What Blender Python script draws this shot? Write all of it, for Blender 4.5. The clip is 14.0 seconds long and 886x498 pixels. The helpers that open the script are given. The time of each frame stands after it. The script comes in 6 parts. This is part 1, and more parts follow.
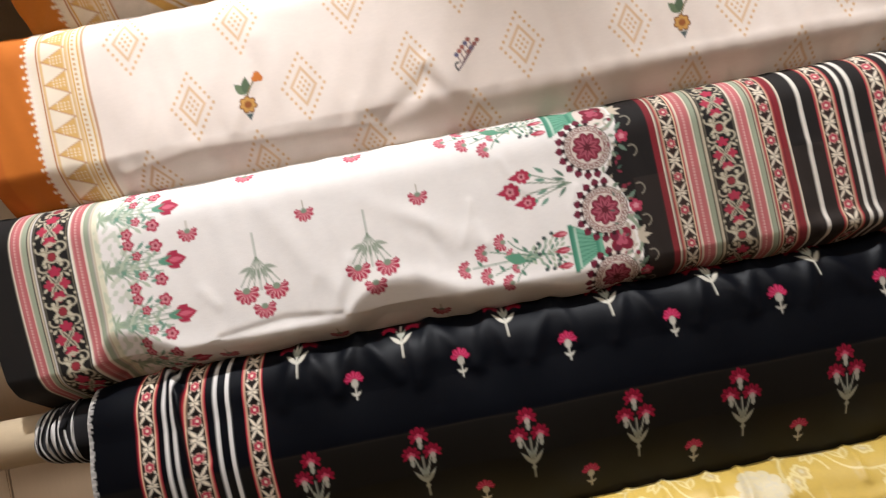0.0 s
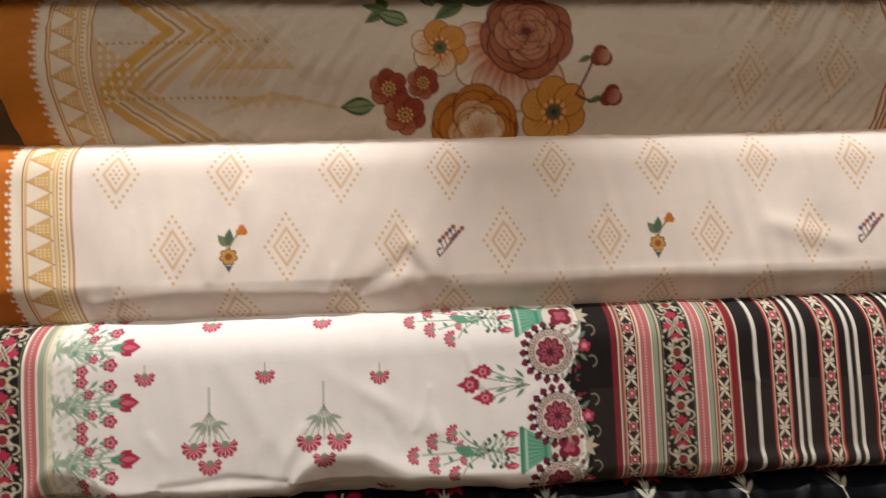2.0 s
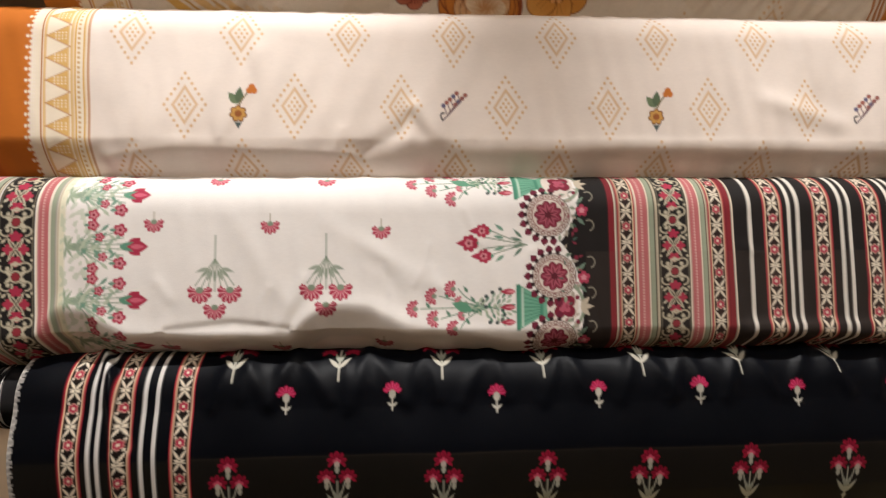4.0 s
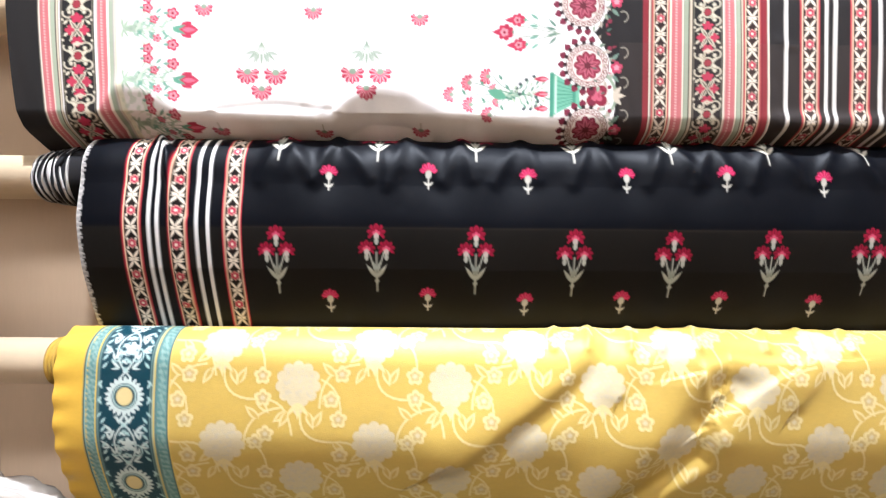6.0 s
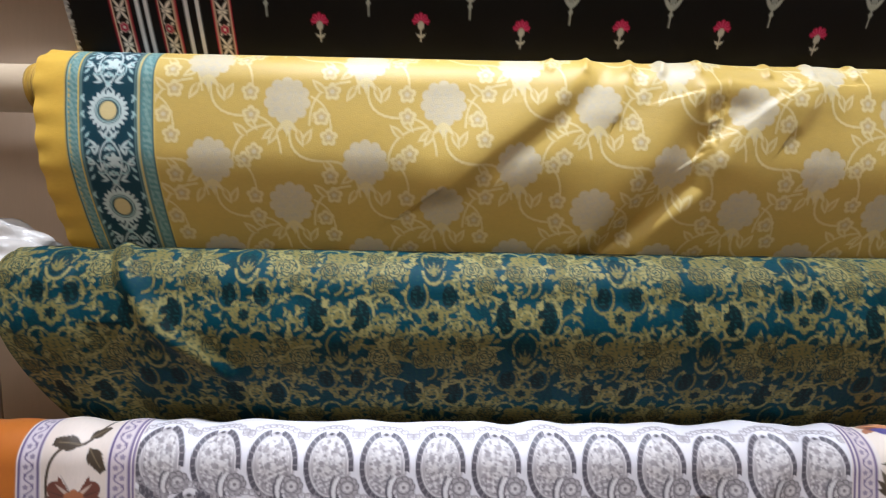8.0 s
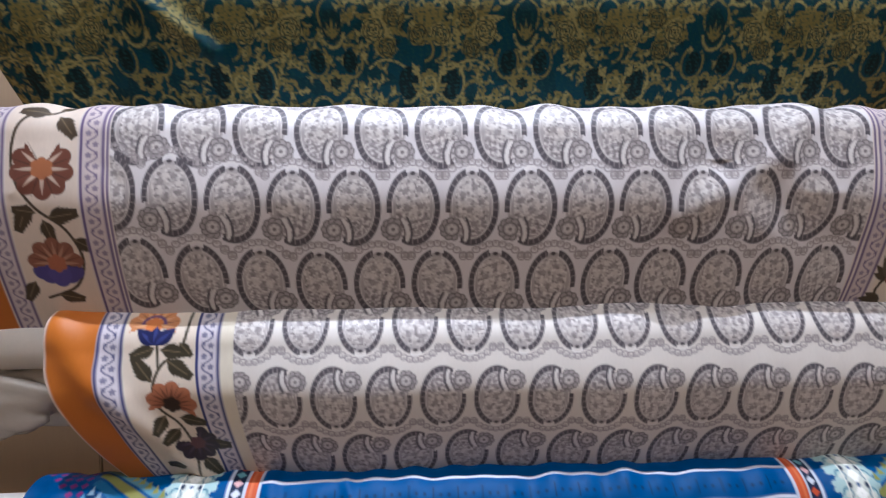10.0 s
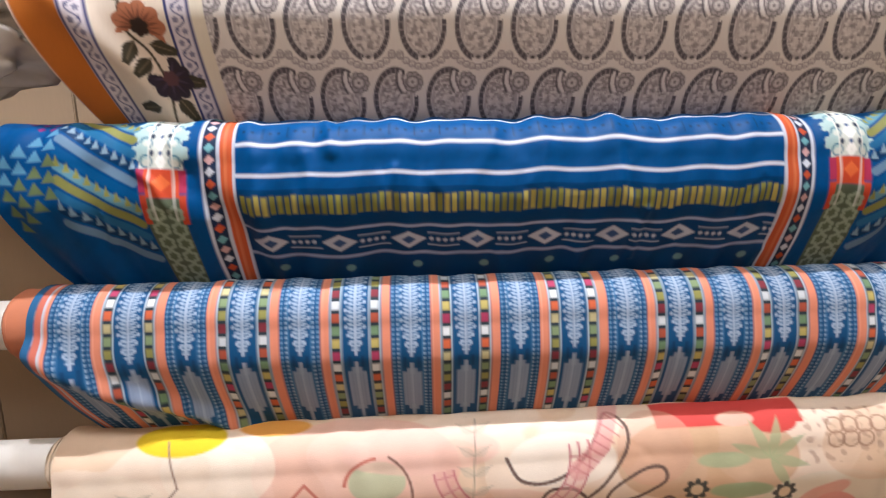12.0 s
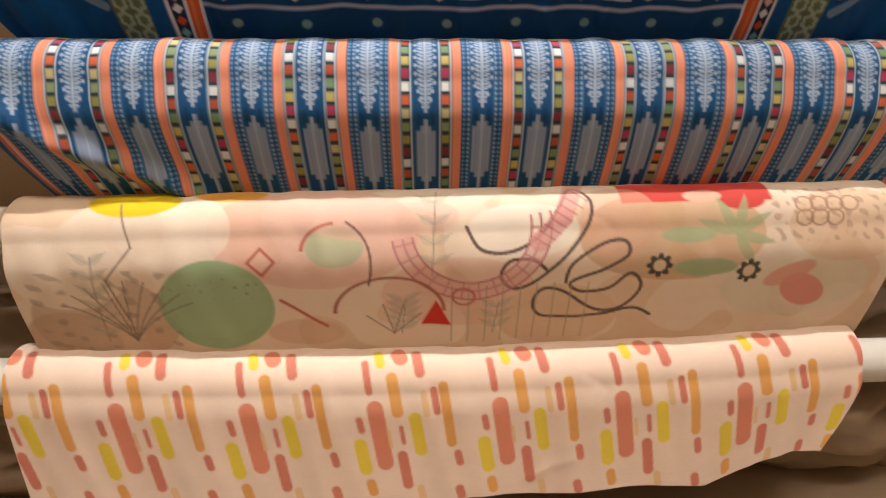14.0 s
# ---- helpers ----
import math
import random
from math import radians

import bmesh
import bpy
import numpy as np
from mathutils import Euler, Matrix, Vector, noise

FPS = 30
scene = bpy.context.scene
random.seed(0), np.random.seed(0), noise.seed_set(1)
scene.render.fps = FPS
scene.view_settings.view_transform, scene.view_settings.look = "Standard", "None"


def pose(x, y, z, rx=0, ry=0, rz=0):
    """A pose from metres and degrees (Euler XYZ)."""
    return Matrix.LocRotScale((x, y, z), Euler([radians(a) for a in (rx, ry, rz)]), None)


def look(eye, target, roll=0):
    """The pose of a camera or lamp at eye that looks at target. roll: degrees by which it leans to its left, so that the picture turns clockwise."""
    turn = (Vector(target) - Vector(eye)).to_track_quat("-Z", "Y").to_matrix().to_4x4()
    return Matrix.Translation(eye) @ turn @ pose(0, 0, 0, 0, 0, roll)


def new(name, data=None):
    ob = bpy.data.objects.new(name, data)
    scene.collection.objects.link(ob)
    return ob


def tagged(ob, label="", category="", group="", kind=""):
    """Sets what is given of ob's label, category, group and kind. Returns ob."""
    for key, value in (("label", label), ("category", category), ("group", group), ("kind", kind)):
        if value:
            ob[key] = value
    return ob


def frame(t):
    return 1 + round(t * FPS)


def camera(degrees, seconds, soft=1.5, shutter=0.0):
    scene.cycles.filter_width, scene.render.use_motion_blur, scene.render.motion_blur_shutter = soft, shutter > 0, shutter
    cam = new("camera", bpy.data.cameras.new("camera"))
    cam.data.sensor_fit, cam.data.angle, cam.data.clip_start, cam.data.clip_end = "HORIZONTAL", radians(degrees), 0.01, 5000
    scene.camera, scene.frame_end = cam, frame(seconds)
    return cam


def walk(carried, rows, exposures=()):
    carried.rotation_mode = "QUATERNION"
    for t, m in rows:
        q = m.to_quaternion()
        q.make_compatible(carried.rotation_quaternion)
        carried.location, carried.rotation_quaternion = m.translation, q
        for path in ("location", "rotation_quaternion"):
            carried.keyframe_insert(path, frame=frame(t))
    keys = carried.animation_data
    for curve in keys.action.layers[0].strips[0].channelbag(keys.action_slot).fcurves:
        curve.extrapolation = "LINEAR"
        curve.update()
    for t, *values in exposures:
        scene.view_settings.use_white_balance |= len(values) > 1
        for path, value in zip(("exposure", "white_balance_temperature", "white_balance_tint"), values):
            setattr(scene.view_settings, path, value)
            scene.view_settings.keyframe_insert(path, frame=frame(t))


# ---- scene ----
cam = camera(80.0, 14.0, soft=1.25)
# seconds, x, y, z, tilt from straight down, roll, turn
PATH = [
    (0.0, 0.0765, -0.6361, 2.1464, 90.51, -11.10, -0.86),
    (0.5, 0.0845, -0.6372, 2.1954, 91.18, -9.30, -1.25),
    (1.0, 0.0950, -0.6407, 2.2434, 91.77, -6.89, -2.00),
    (1.5, 0.1034, -0.6472, 2.2887, 92.08, -4.51, -2.76),
    (2.0, 0.1123, -0.6557, 2.3558, 91.88, -1.96, -3.47),
    (2.2, 0.1162, -0.6609, 2.3878, 91.86, -0.84, -3.74),
    (4.3, 0.1116, -0.6696, 2.1328, 92.58, -0.37, -2.61),
    (4.5, 0.1112, -0.6744, 2.1157, 92.21, -0.36, -2.15),
    (5.0, 0.1065, -0.6820, 2.0619, 91.07, -0.14, -1.24),
    (5.5, 0.1001, -0.6889, 1.9994, 89.81, 0.25, -0.64),
    (6.0, 0.0941, -0.6953, 1.9351, 88.42, 0.50, -0.61),
    (6.5, 0.0946, -0.6994, 1.8665, 87.09, 0.87, -0.75),
    (7.0, 0.0997, -0.7022, 1.7881, 85.64, 0.99, -0.86),
    (7.5, 0.1025, -0.7025, 1.7208, 83.98, 1.06, -0.95),
    (7.7, 0.1023, -0.7015, 1.6918, 83.36, 1.10, -1.04),
    (9.8, 0.0894, -0.6986, 1.2104, 87.76, -0.35, -2.45),
    (10.0, 0.0893, -0.6986, 1.1854, 87.26, -0.45, -2.50),
    (10.5, 0.0918, -0.6988, 1.0926, 85.51, -0.55, -2.61),
    (11.0, 0.0956, -0.7018, 0.9998, 83.68, -0.71, -2.66),
    (11.5, 0.0995, -0.7085, 0.9159, 81.94, -0.88, -2.64),
    (12.0, 0.1053, -0.7189, 0.8222, 80.23, -1.04, -2.59),
    (12.5, 0.1165, -0.7304, 0.7415, 78.50, -1.15, -2.25),
    (13.0, 0.1279, -0.7395, 0.6713, 77.02, -1.11, -1.96),
    (13.5, 0.1389, -0.7454, 0.6228, 76.08, -0.99, -1.93),
    (14.0, 0.1511, -0.7494, 0.5821, 75.70, -0.26, -2.50),
]
EXPOSURES = [(0.0, -0.55, 6000, 10), (1.0, -0.92, 6250, 10), (2.2, -0.98, 6400, 10), (4.3, -0.65, 6300, 10), (4.6, -0.45, 6150, 10), (5.0, 0.05, 5950, 10), (5.5, 0.90, 5350, 10), (5.9, 0.85, 5400, 10), (6.3, -0.1, 5450, 10), (6.6, -0.3, 5400, 10),
             (7.0, -0.65, 5400, 10), (7.7, -0.15, 5250, 10), (9.8, 0.2, 5150, 10), (11.0, 0.3, 5500, 10), (11.5, 0.75, 5650, 10), (12.0, 0.85, 5650, 10), (13.5, 0.78, 6350, 10), (14.0, 0.65, 6550, 10)]
walk(cam, [(t, pose(x, y, z, 0, 0, turn) @ pose(0, 0, 0, tilt) @ pose(0, 0, 0, 0, 0, roll)) for t, x, y, z, tilt, roll, turn in PATH], EXPOSURES)

# ---- light ----
world = bpy.data.worlds.new("World")
scene.world = world
world.use_nodes = True
world.node_tree.nodes["Background"].inputs[0].default_value = (0.9, 0.8, 0.7, 1)
world.node_tree.nodes["Background"].inputs[1].default_value = 0.02


def spot(name, eye, target, watts, degrees, blend, size, colour):
    data = bpy.data.lights.new(name, "SPOT")
    data.energy, data.spot_size, data.spot_blend, data.shadow_soft_size, data.color = watts, radians(degrees), blend, size, colour
    ob = new(name, data)
    ob.matrix_world = look(eye, target)
    return ob


def area(name, eye, target, watts, sx, sy, colour):
    data = bpy.data.lights.new(name, "AREA")
    data.shape, data.size, data.size_y, data.energy, data.color = "RECTANGLE", sx, sy, watts, colour
    ob = new(name, data)
    ob.matrix_world = look(eye, target)
    return ob


WARM = (1.0, 0.95, 0.90)
spot("ceiling_spot_beam", (-0.20, -0.62, 3.86), (-0.20, -0.06, 2.42), 265, 37, 0.95, 0.025, WARM)
# second spot, unseen, added to brighten the right side and lower rolls
spot("ceiling_spot_beam", (0.75, -0.62, 3.86), (0.68, -0.10, 1.2), 265, 48, 0.9, 0.03, WARM)
# unseen area light, added as soft fill over the whole rack
area("unseen_fill_light", (0.2, -1.75, 3.86), (0.2, -1.5, 0.0), 22, 2.2, 0.5, (1.0, 0.94, 0.88))


# ---- colours and materials ----
def lin(code):
    """Linear colour from a six-digit hex code."""
    out = []
    for k in (0, 2, 4):
        v = int(code[k:k + 2], 16) / 255
        out.append(v / 12.92 if v <= 0.04045 else ((v + 0.055) / 1.055) ** 2.4)
    return tuple(out)


def material(name, colour="808080", rough=0.6, metal=0.0, grain=0.0, grain_scale=40.0, bump=0.0, bump_scale=200.0, stretch=(1, 1, 1), sheen=0.0,
             attribute="", spec=0.5):
    mat = bpy.data.materials.new(name)
    mat.use_nodes = True
    nodes, links = mat.node_tree.nodes, mat.node_tree.links
    bsdf = nodes["Principled BSDF"]
    bsdf.inputs["Roughness"].default_value, bsdf.inputs["Metallic"].default_value = rough, metal
    bsdf.inputs["Specular IOR Level"].default_value = spec
    bsdf.inputs["Sheen Weight"].default_value, bsdf.inputs["Sheen Roughness"].default_value = sheen, 0.5
    coord = nodes.new("ShaderNodeTexCoord")
    mapping = nodes.new("ShaderNodeMapping")
    mapping.inputs["Scale"].default_value = stretch
    links.new(coord.outputs["Object"], mapping.inputs["Vector"])
    if attribute:
        source = nodes.new("ShaderNodeAttribute")
        source.attribute_name = attribute
        base = source.outputs["Color"]
    else:
        source = nodes.new("ShaderNodeRGB")
        source.outputs[0].default_value = (*lin(colour), 1)
        base = source.outputs[0]
    if grain:
        for scale, amount in ((grain_scale, grain), (grain_scale * 9, grain * 0.7)):
            tex = nodes.new("ShaderNodeTexNoise")
            tex.inputs["Scale"].default_value, tex.inputs["Detail"].default_value = scale, 4
            links.new(mapping.outputs[0], tex.inputs["Vector"])
            ramp = nodes.new("ShaderNodeMapRange")
            ramp.inputs["To Min"].default_value, ramp.inputs["To Max"].default_value = 1 - amount, 1 + amount
            links.new(tex.outputs[0], ramp.inputs["Value"])
            mix = nodes.new("ShaderNodeMix")
            mix.data_type, mix.blend_type = "RGBA", "MULTIPLY"
            mix.inputs["Factor"].default_value = 1
            links.new(base, mix.inputs["A"])
            links.new(ramp.outputs[0], mix.inputs["B"])
            base = mix.outputs["Result"]
    links.new(base, bsdf.inputs["Base Color"])
    if bump:
        tex = nodes.new("ShaderNodeTexNoise")
        tex.inputs["Scale"].default_value, tex.inputs["Detail"].default_value = bump_scale, 3
        links.new(mapping.outputs[0], tex.inputs["Vector"])
        node = nodes.new("ShaderNodeBump")
        node.inputs["Strength"].default_value, node.inputs["Distance"].default_value = bump, 0.002
        links.new(tex.outputs[0], node.inputs["Height"])
        links.new(node.outputs[0], bsdf.inputs["Normal"])
    return mat


COTTON = material("printed_cotton", rough=0.75, grain=0.05, grain_scale=14, bump=0.12, bump_scale=420, stretch=(1, 3, 3), sheen=0.04, attribute="print", spec=0.25)
SATIN = material("printed_satin", rough=0.42, grain=0.06, grain_scale=12, bump=0.08, bump_scale=520, stretch=(3, 1, 1), sheen=0.05, attribute="print", spec=0.35)
BLACK_SATIN = material("black_printed_satin", rough=0.45, grain=0.08, grain_scale=12, bump=0.08, bump_scale=520, stretch=(3, 1, 1), attribute="print", spec=0.10)
BROCADE = material("woven_brocade", rough=0.40, grain=0.08, grain_scale=16, bump=0.2, bump_scale=600, stretch=(1, 2, 2), sheen=0.03, attribute="print", spec=0.35)
GOLD_BROCADE = material("teal_gold_brocade", rough=0.55, grain=0.10, grain_scale=16, bump=0.25, bump_scale=600, stretch=(1, 2, 2), attribute="print", spec=0.15)
BLUE_SATIN = material("blue_printed_satin", rough=0.5, grain=0.06, grain_scale=12, bump=0.10, bump_scale=520, stretch=(3, 1, 1), attribute="print", spec=0.12)
CREPE = material("crinkled_crepe", rough=0.6, grain=0.06, grain_scale=18, bump=0.5, bump_scale=110, stretch=(1, 1.6, 1.6), sheen=0.1, attribute="print", spec=0.3)
CARD = material("cardboard_tube", "CDB898", 0.8, grain=0.08, grain_scale=25, bump=0.1, stretch=(0.3, 1, 1))
WHITE_TUBE = material("white_wrapped_tube", "E6E0D8", 0.45, grain=0.05, grain_scale=18, bump=0.15, bump_scale=60)
BUNDLE = material("brown_crumpled_cloth", "8E7860", 0.7, grain=0.12, grain_scale=14, bump=0.3, bump_scale=60)
PLASTIC = material("crumpled_plastic_wrap", "C6BFB6", 0.25, grain=0.06, grain_scale=12, bump=0.3, bump_scale=50)
PLASTER = material("wall_paint", "BEB09E", 0.7, grain=0.05, grain_scale=3, bump=0.05, bump_scale=90)
PANEL = material("wall_panel_laminate", "C6AC8E", 0.55, grain=0.05, grain_scale=5, bump=0.04, bump_scale=60, stretch=(6, 1, 0.6))
DARK = material("dark_header_board", "3A2C24", 0.7, grain=0.12, grain_scale=6, bump=0.05, bump_scale=80, stretch=(0.3, 1, 1))
FLOOR = material("floor_tile", "A08A72", 0.35, grain=0.08, grain_scale=4)
GROUT = material("floor_grout", "6C5C4C", 0.9, grain=0.1)
CEIL = material("ceiling_paint", "C8BCA8", 0.8, grain=0.03, grain_scale=3)
METAL = material("lamp_metal", "D8D4CC", 0.4, grain=0.02)
GLOW = bpy.data.materials.new("lamp_glow")
GLOW.use_nodes = True
GLOW.node_tree.nodes["Principled BSDF"].inputs["Emission Color"].default_value = (1, 0.88, 0.74, 1)
GLOW.node_tree.nodes["Principled BSDF"].inputs["Emission Strength"].default_value = 6


# ---- helpers for meshes ----
def part(name, bm, mat, parent=None, label=""):
    """Links a bmesh, given in world metres, as one mesh under a parent."""
    at = parent.matrix_world.translation.copy() if parent else Vector()
    mesh = bpy.data.meshes.new(name)
    bm.to_mesh(mesh)
    bm.free()
    return finish(name, mesh, mat, parent, label, at)


def finish(name, mesh, mat, parent, label, at):
    mesh.transform(Matrix.Translation(-at))
    mesh.materials.append(mat)
    ob = new(name, mesh)
    if parent:
        ob.parent = parent
    if label:
        ob["label"] = label
    return ob


def surface(name, points, mat, parent=None, label="", colours=None, closed=False, smooth=True):
    """A mesh from a grid of points, rows by columns; closed joins the last row to the first."""
    at = parent.matrix_world.translation.copy() if parent else Vector()
    nv, nu, _ = points.shape
    idx = np.arange(nv * nu, dtype=np.int32).reshape(nv, nu)
    if closed:
        idx = np.vstack([idx, idx[:1]])
    quads = np.stack([idx[:-1, :-1], idx[1:, :-1], idx[1:, 1:], idx[:-1, 1:]], axis=-1).reshape(-1, 4)
    mesh = bpy.data.meshes.new(name)
    mesh.vertices.add(nv * nu)
    mesh.vertices.foreach_set("co", points.astype(np.float32).ravel())
    mesh.loops.add(quads.size)
    mesh.loops.foreach_set("vertex_index", quads.ravel())
    mesh.polygons.add(len(quads))
    mesh.polygons.foreach_set("loop_start", np.arange(0, quads.size, 4, dtype=np.int32))
    mesh.polygons.foreach_set("use_smooth", np.full(len(quads), smooth))
    mesh.update(calc_edges=True)
    mesh.validate()
    if colours is not None:
        layer = mesh.attributes.new("print", "FLOAT_COLOR", "POINT")
        rgba = np.ones((nv * nu, 4), np.float32)
        rgba[:, :3] = colours.reshape(-1, 3)
        layer.data.foreach_set("color", rgba.ravel())
    return finish(name, mesh, mat, parent, label, at)


def box(bm, x0, x1, y0, y1, z0, z1, bevel=0.0):
    made = bmesh.ops.create_cube(bm, size=1, matrix=Matrix.Translation(((x0 + x1) / 2, (y0 + y1) / 2, (z0 + z1) / 2)) @ Matrix.Diagonal((x1 - x0, y1 - y0, z1 - z0, 1)))
    if bevel:
        edges = list({e for v in made["verts"] for e in v.link_edges})
        bmesh.ops.bevel(bm, geom=edges, offset=bevel, segments=2, affect="EDGES")
    return bm


def revolve(name, outline, cy, cz, mat, parent, label="", sides=48, wobble=0.0, seed=1, colours=None):
    """A turned shape about an axis along x, from an outline of (x, radius)."""
    a = np.linspace(0, 2 * np.pi, sides, endpoint=False)
    o = np.array(outline)
    rng = np.random.default_rng(seed)
    off = wobble * np.sin(a[:, None] * rng.integers(2, 5) + rng.uniform(0, 6, len(o))[None])
    rad = o[None, :, 1] + off * (o[None, :, 1] > 0.001)
    wx = o[None, :, 0] + 1.5 * off
    pts = np.stack([wx + 0 * rad, cy - rad * np.cos(a)[:, None], cz + rad * np.sin(a)[:, None]], axis=-1)
    return surface(name, pts, mat, parent, label, colours, closed=True)


def ripple(u, v, seed, wave, stretch=1.0):
    """Soft uneven folds between about -1 and 1; wave in metres along u, stretch times longer along v."""
    rng = np.random.default_rng(seed)
    out = 0
    for k in range(7):
        f = 2 * np.pi / (wave * rng.uniform(0.6, 1.9))
        out = out + np.sin(f * (u + rng.uniform(-0.5, 0.5) * v / stretch * 1.2) + rng.uniform(0, 6.3) + f / stretch * v * rng.uniform(-0.6, 0.6)) / (1 + 0.25 * k)
    return out / 3.2


# ---- painting of the printed cloths ----
class Print:
    """The colours of a cloth on its grid: u metres along the roll, v metres of cloth down from the roll's top."""

    def __init__(self, u0, u1, v0, v1, step, ground):
        self.u = np.linspace(u0, u1, int((u1 - u0) / step) + 1)
        self.v = np.linspace(v0, v1, int((v1 - v0) / step) + 1)
        self.step = step
        self.c = np.empty((len(self.v), len(self.u), 3))
        self.c[:] = lin(ground)

    def win(self, ua, ub, va, vb):
        i0, i1 = np.searchsorted(self.u, (ua - self.step, ub + self.step))
        j0, j1 = np.searchsorted(self.v, (va - self.step, vb + self.step))
        return (slice(j0, j1), slice(i0, i1)), self.u[None, i0:i1], self.v[j0:j1, None]

    def lay(self, sl, dist, colour, alpha=1.0):
        if dist.size:
            m = np.clip(0.5 - dist / (self.step * 0.9), 0, 1)[..., None] * alpha
            self.c[sl] = self.c[sl] * (1 - m) + np.array(lin(colour)) * m

    def stripe(self, ua, ub, colour, va=-9.0, vb=9.0, alpha=1.0):
        sl, U, V = self.win(ua, ub, va, vb)
        self.lay(sl, np.maximum(np.maximum(ua - U, U - ub), np.maximum(va - V, V - vb)), colour, alpha)

    def oval(self, u, v, ru, rv, colour, turn=0.0, alpha=1.0):
        r = max(ru, rv)
        sl, U, V = self.win(u - r, u + r, v - r, v + r)
        c, s = math.cos(turn), math.sin(turn)
        a, b = (U - u) * c + (V - v) * s, -(U - u) * s + (V - v) * c
        self.lay(sl, (np.sqrt((a / ru) ** 2 + (b / rv) ** 2) - 1) * min(ru, rv), colour, alpha)

    def petal(self, u, v, ru, rv, turn, inner, outer, alpha=1.0):
        """An oval whose colour runs from inner to outer along its own first axis."""
        r = max(ru, rv)
        sl, U, V = self.win(u - r, u + r, v - r, v + r)
        c, s = math.cos(turn), math.sin(turn)
        a, b = (U - u) * c + (V - v) * s, -(U - u) * s + (V - v) * c
        d = (np.sqrt((a / ru) ** 2 + (b / rv) ** 2) - 1) * min(ru, rv)
        if d.size:
            m = np.clip(0.5 - d / (self.step * 0.9), 0, 1)[..., None] * alpha
            f = np.clip(a / ru * 0.62 + 0.5 + 0.10 * np.sin(b / rv * 14), 0, 1)[..., None]
            self.c[sl] = self.c[sl] * (1 - m) + (np.array(lin(inner)) * (1 - f) + np.array(lin(outer)) * f) * m

    def ring(self, u, v, ru, rv, w, colour, turn=0.0, a0=-9.0, a1=9.0, alpha=1.0):
        r = max(ru, rv) + w
        sl, U, V = self.win(u - r, u + r, v - r, v + r)
        c, s = math.cos(turn), math.sin(turn)
        a, b = (U - u) * c + (V - v) * s, -(U - u) * s + (V - v) * c
        d = np.abs(np.sqrt((a / ru) ** 2 + (b / rv) ** 2) - 1) * min(ru, rv) - w / 2
        if a0 > -9:
            t = np.arctan2(b / rv, a / ru)
            d = np.where((t - a0) % (2 * np.pi) < a1 - a0, d, 1.0)
        self.lay(sl, d, colour, alpha)

    def bloom(self, u, v, r, n, cut, colour, turn=0.0, squash=1.0, fan=9.0, alpha=1.0):
        """A flower with n petals; cut: how deep they part; fan: half the opening angle about turn."""
        sl, U, V = self.win(u - r, u + r, v - r, v + r)
        a, b = U - u, (V - v) / squash
        t = np.arctan2(a, -b) - turn
        d = np.hypot(a, b) - r * (1 - cut + cut * np.abs(np.cos(n * t / 2)))
        if fan < 4:
            d = np.where(np.abs((t + np.pi) % (2 * np.pi) - np.pi) < fan, d, 1.0)
        self.lay(sl, d, colour, alpha)

    def leaf(self, u, v, length, width, turn, colour, alpha=1.0):
        """A pointed leaf that starts at u, v; turn 0 points up the cloth."""
        sl, U, V = self.win(u - length, u + length, v - length, v + length)
        c, s = math.cos(turn), math.sin(turn)
        along, across = (U - u) * s - (V - v) * c, (U - u) * c + (V - v) * s
        f = np.clip(along / length, 0, 1)
        d = np.abs(across) - width / 2 * np.sin(np.pi * f ** 0.8)
        self.lay(sl, np.maximum(d, np.maximum(-along, along - length)), colour, alpha)

    def line(self, pts, w, colour, alpha=1.0):
        for (ua, va), (ub, vb) in zip(pts, pts[1:]):
            sl, U, V = self.win(min(ua, ub) - w, max(ua, ub) + w, min(va, vb) - w, max(va, vb) + w)
            du, dv = ub - ua, vb - va
            k = np.clip(((U - ua) * du + (V - va) * dv) / (du * du + dv * dv + 1e-12), 0, 1)
            self.lay(sl, np.hypot(U - ua - k * du, V - va - k * dv) - w / 2, colour, alpha)

    def curve(self, p0, p1, p2, w, colour, alpha=1.0, n=9):
        self.line([tuple((1 - t) ** 2 * a + 2 * t * (1 - t) * b + t * t * c for a, b, c in zip(p0, p1, p2)) for t in np.linspace(0, 1, n)], w, colour, alpha)

    def spline(self, pts, w, colour, alpha=1.0):
        """A smooth line through the given points."""
        q = [pts[0], *pts, pts[-1]]
        out = []
        for a, b, c, d in zip(q, q[1:], q[2:], q[3:]):
            for t in np.linspace(0, 1, 7)[:-1]:
                out.append(tuple(0.5 * (2 * b[k] + (c[k] - a[k]) * t + (2 * a[k] - 5 * b[k] + 4 * c[k] - d[k]) * t * t + (3 * b[k] - a[k] - 3 * c[k] + d[k]) * t ** 3) for k in (0, 1)))
        self.line(out + [pts[-1]], w, colour, alpha)

    def kite(self, u, v, ru, rv, colour, hole=0.0, alpha=1.0):
        """A diamond; hole: the share of it left open."""
        sl, U, V = self.win(u - ru, u + ru, v - rv, v + rv)
        d = np.abs(U - u) / ru + np.abs(V - v) / rv
        self.lay(sl, np.maximum(d - 1, hole - d) * min(ru, rv) * 0.8, colour, alpha)

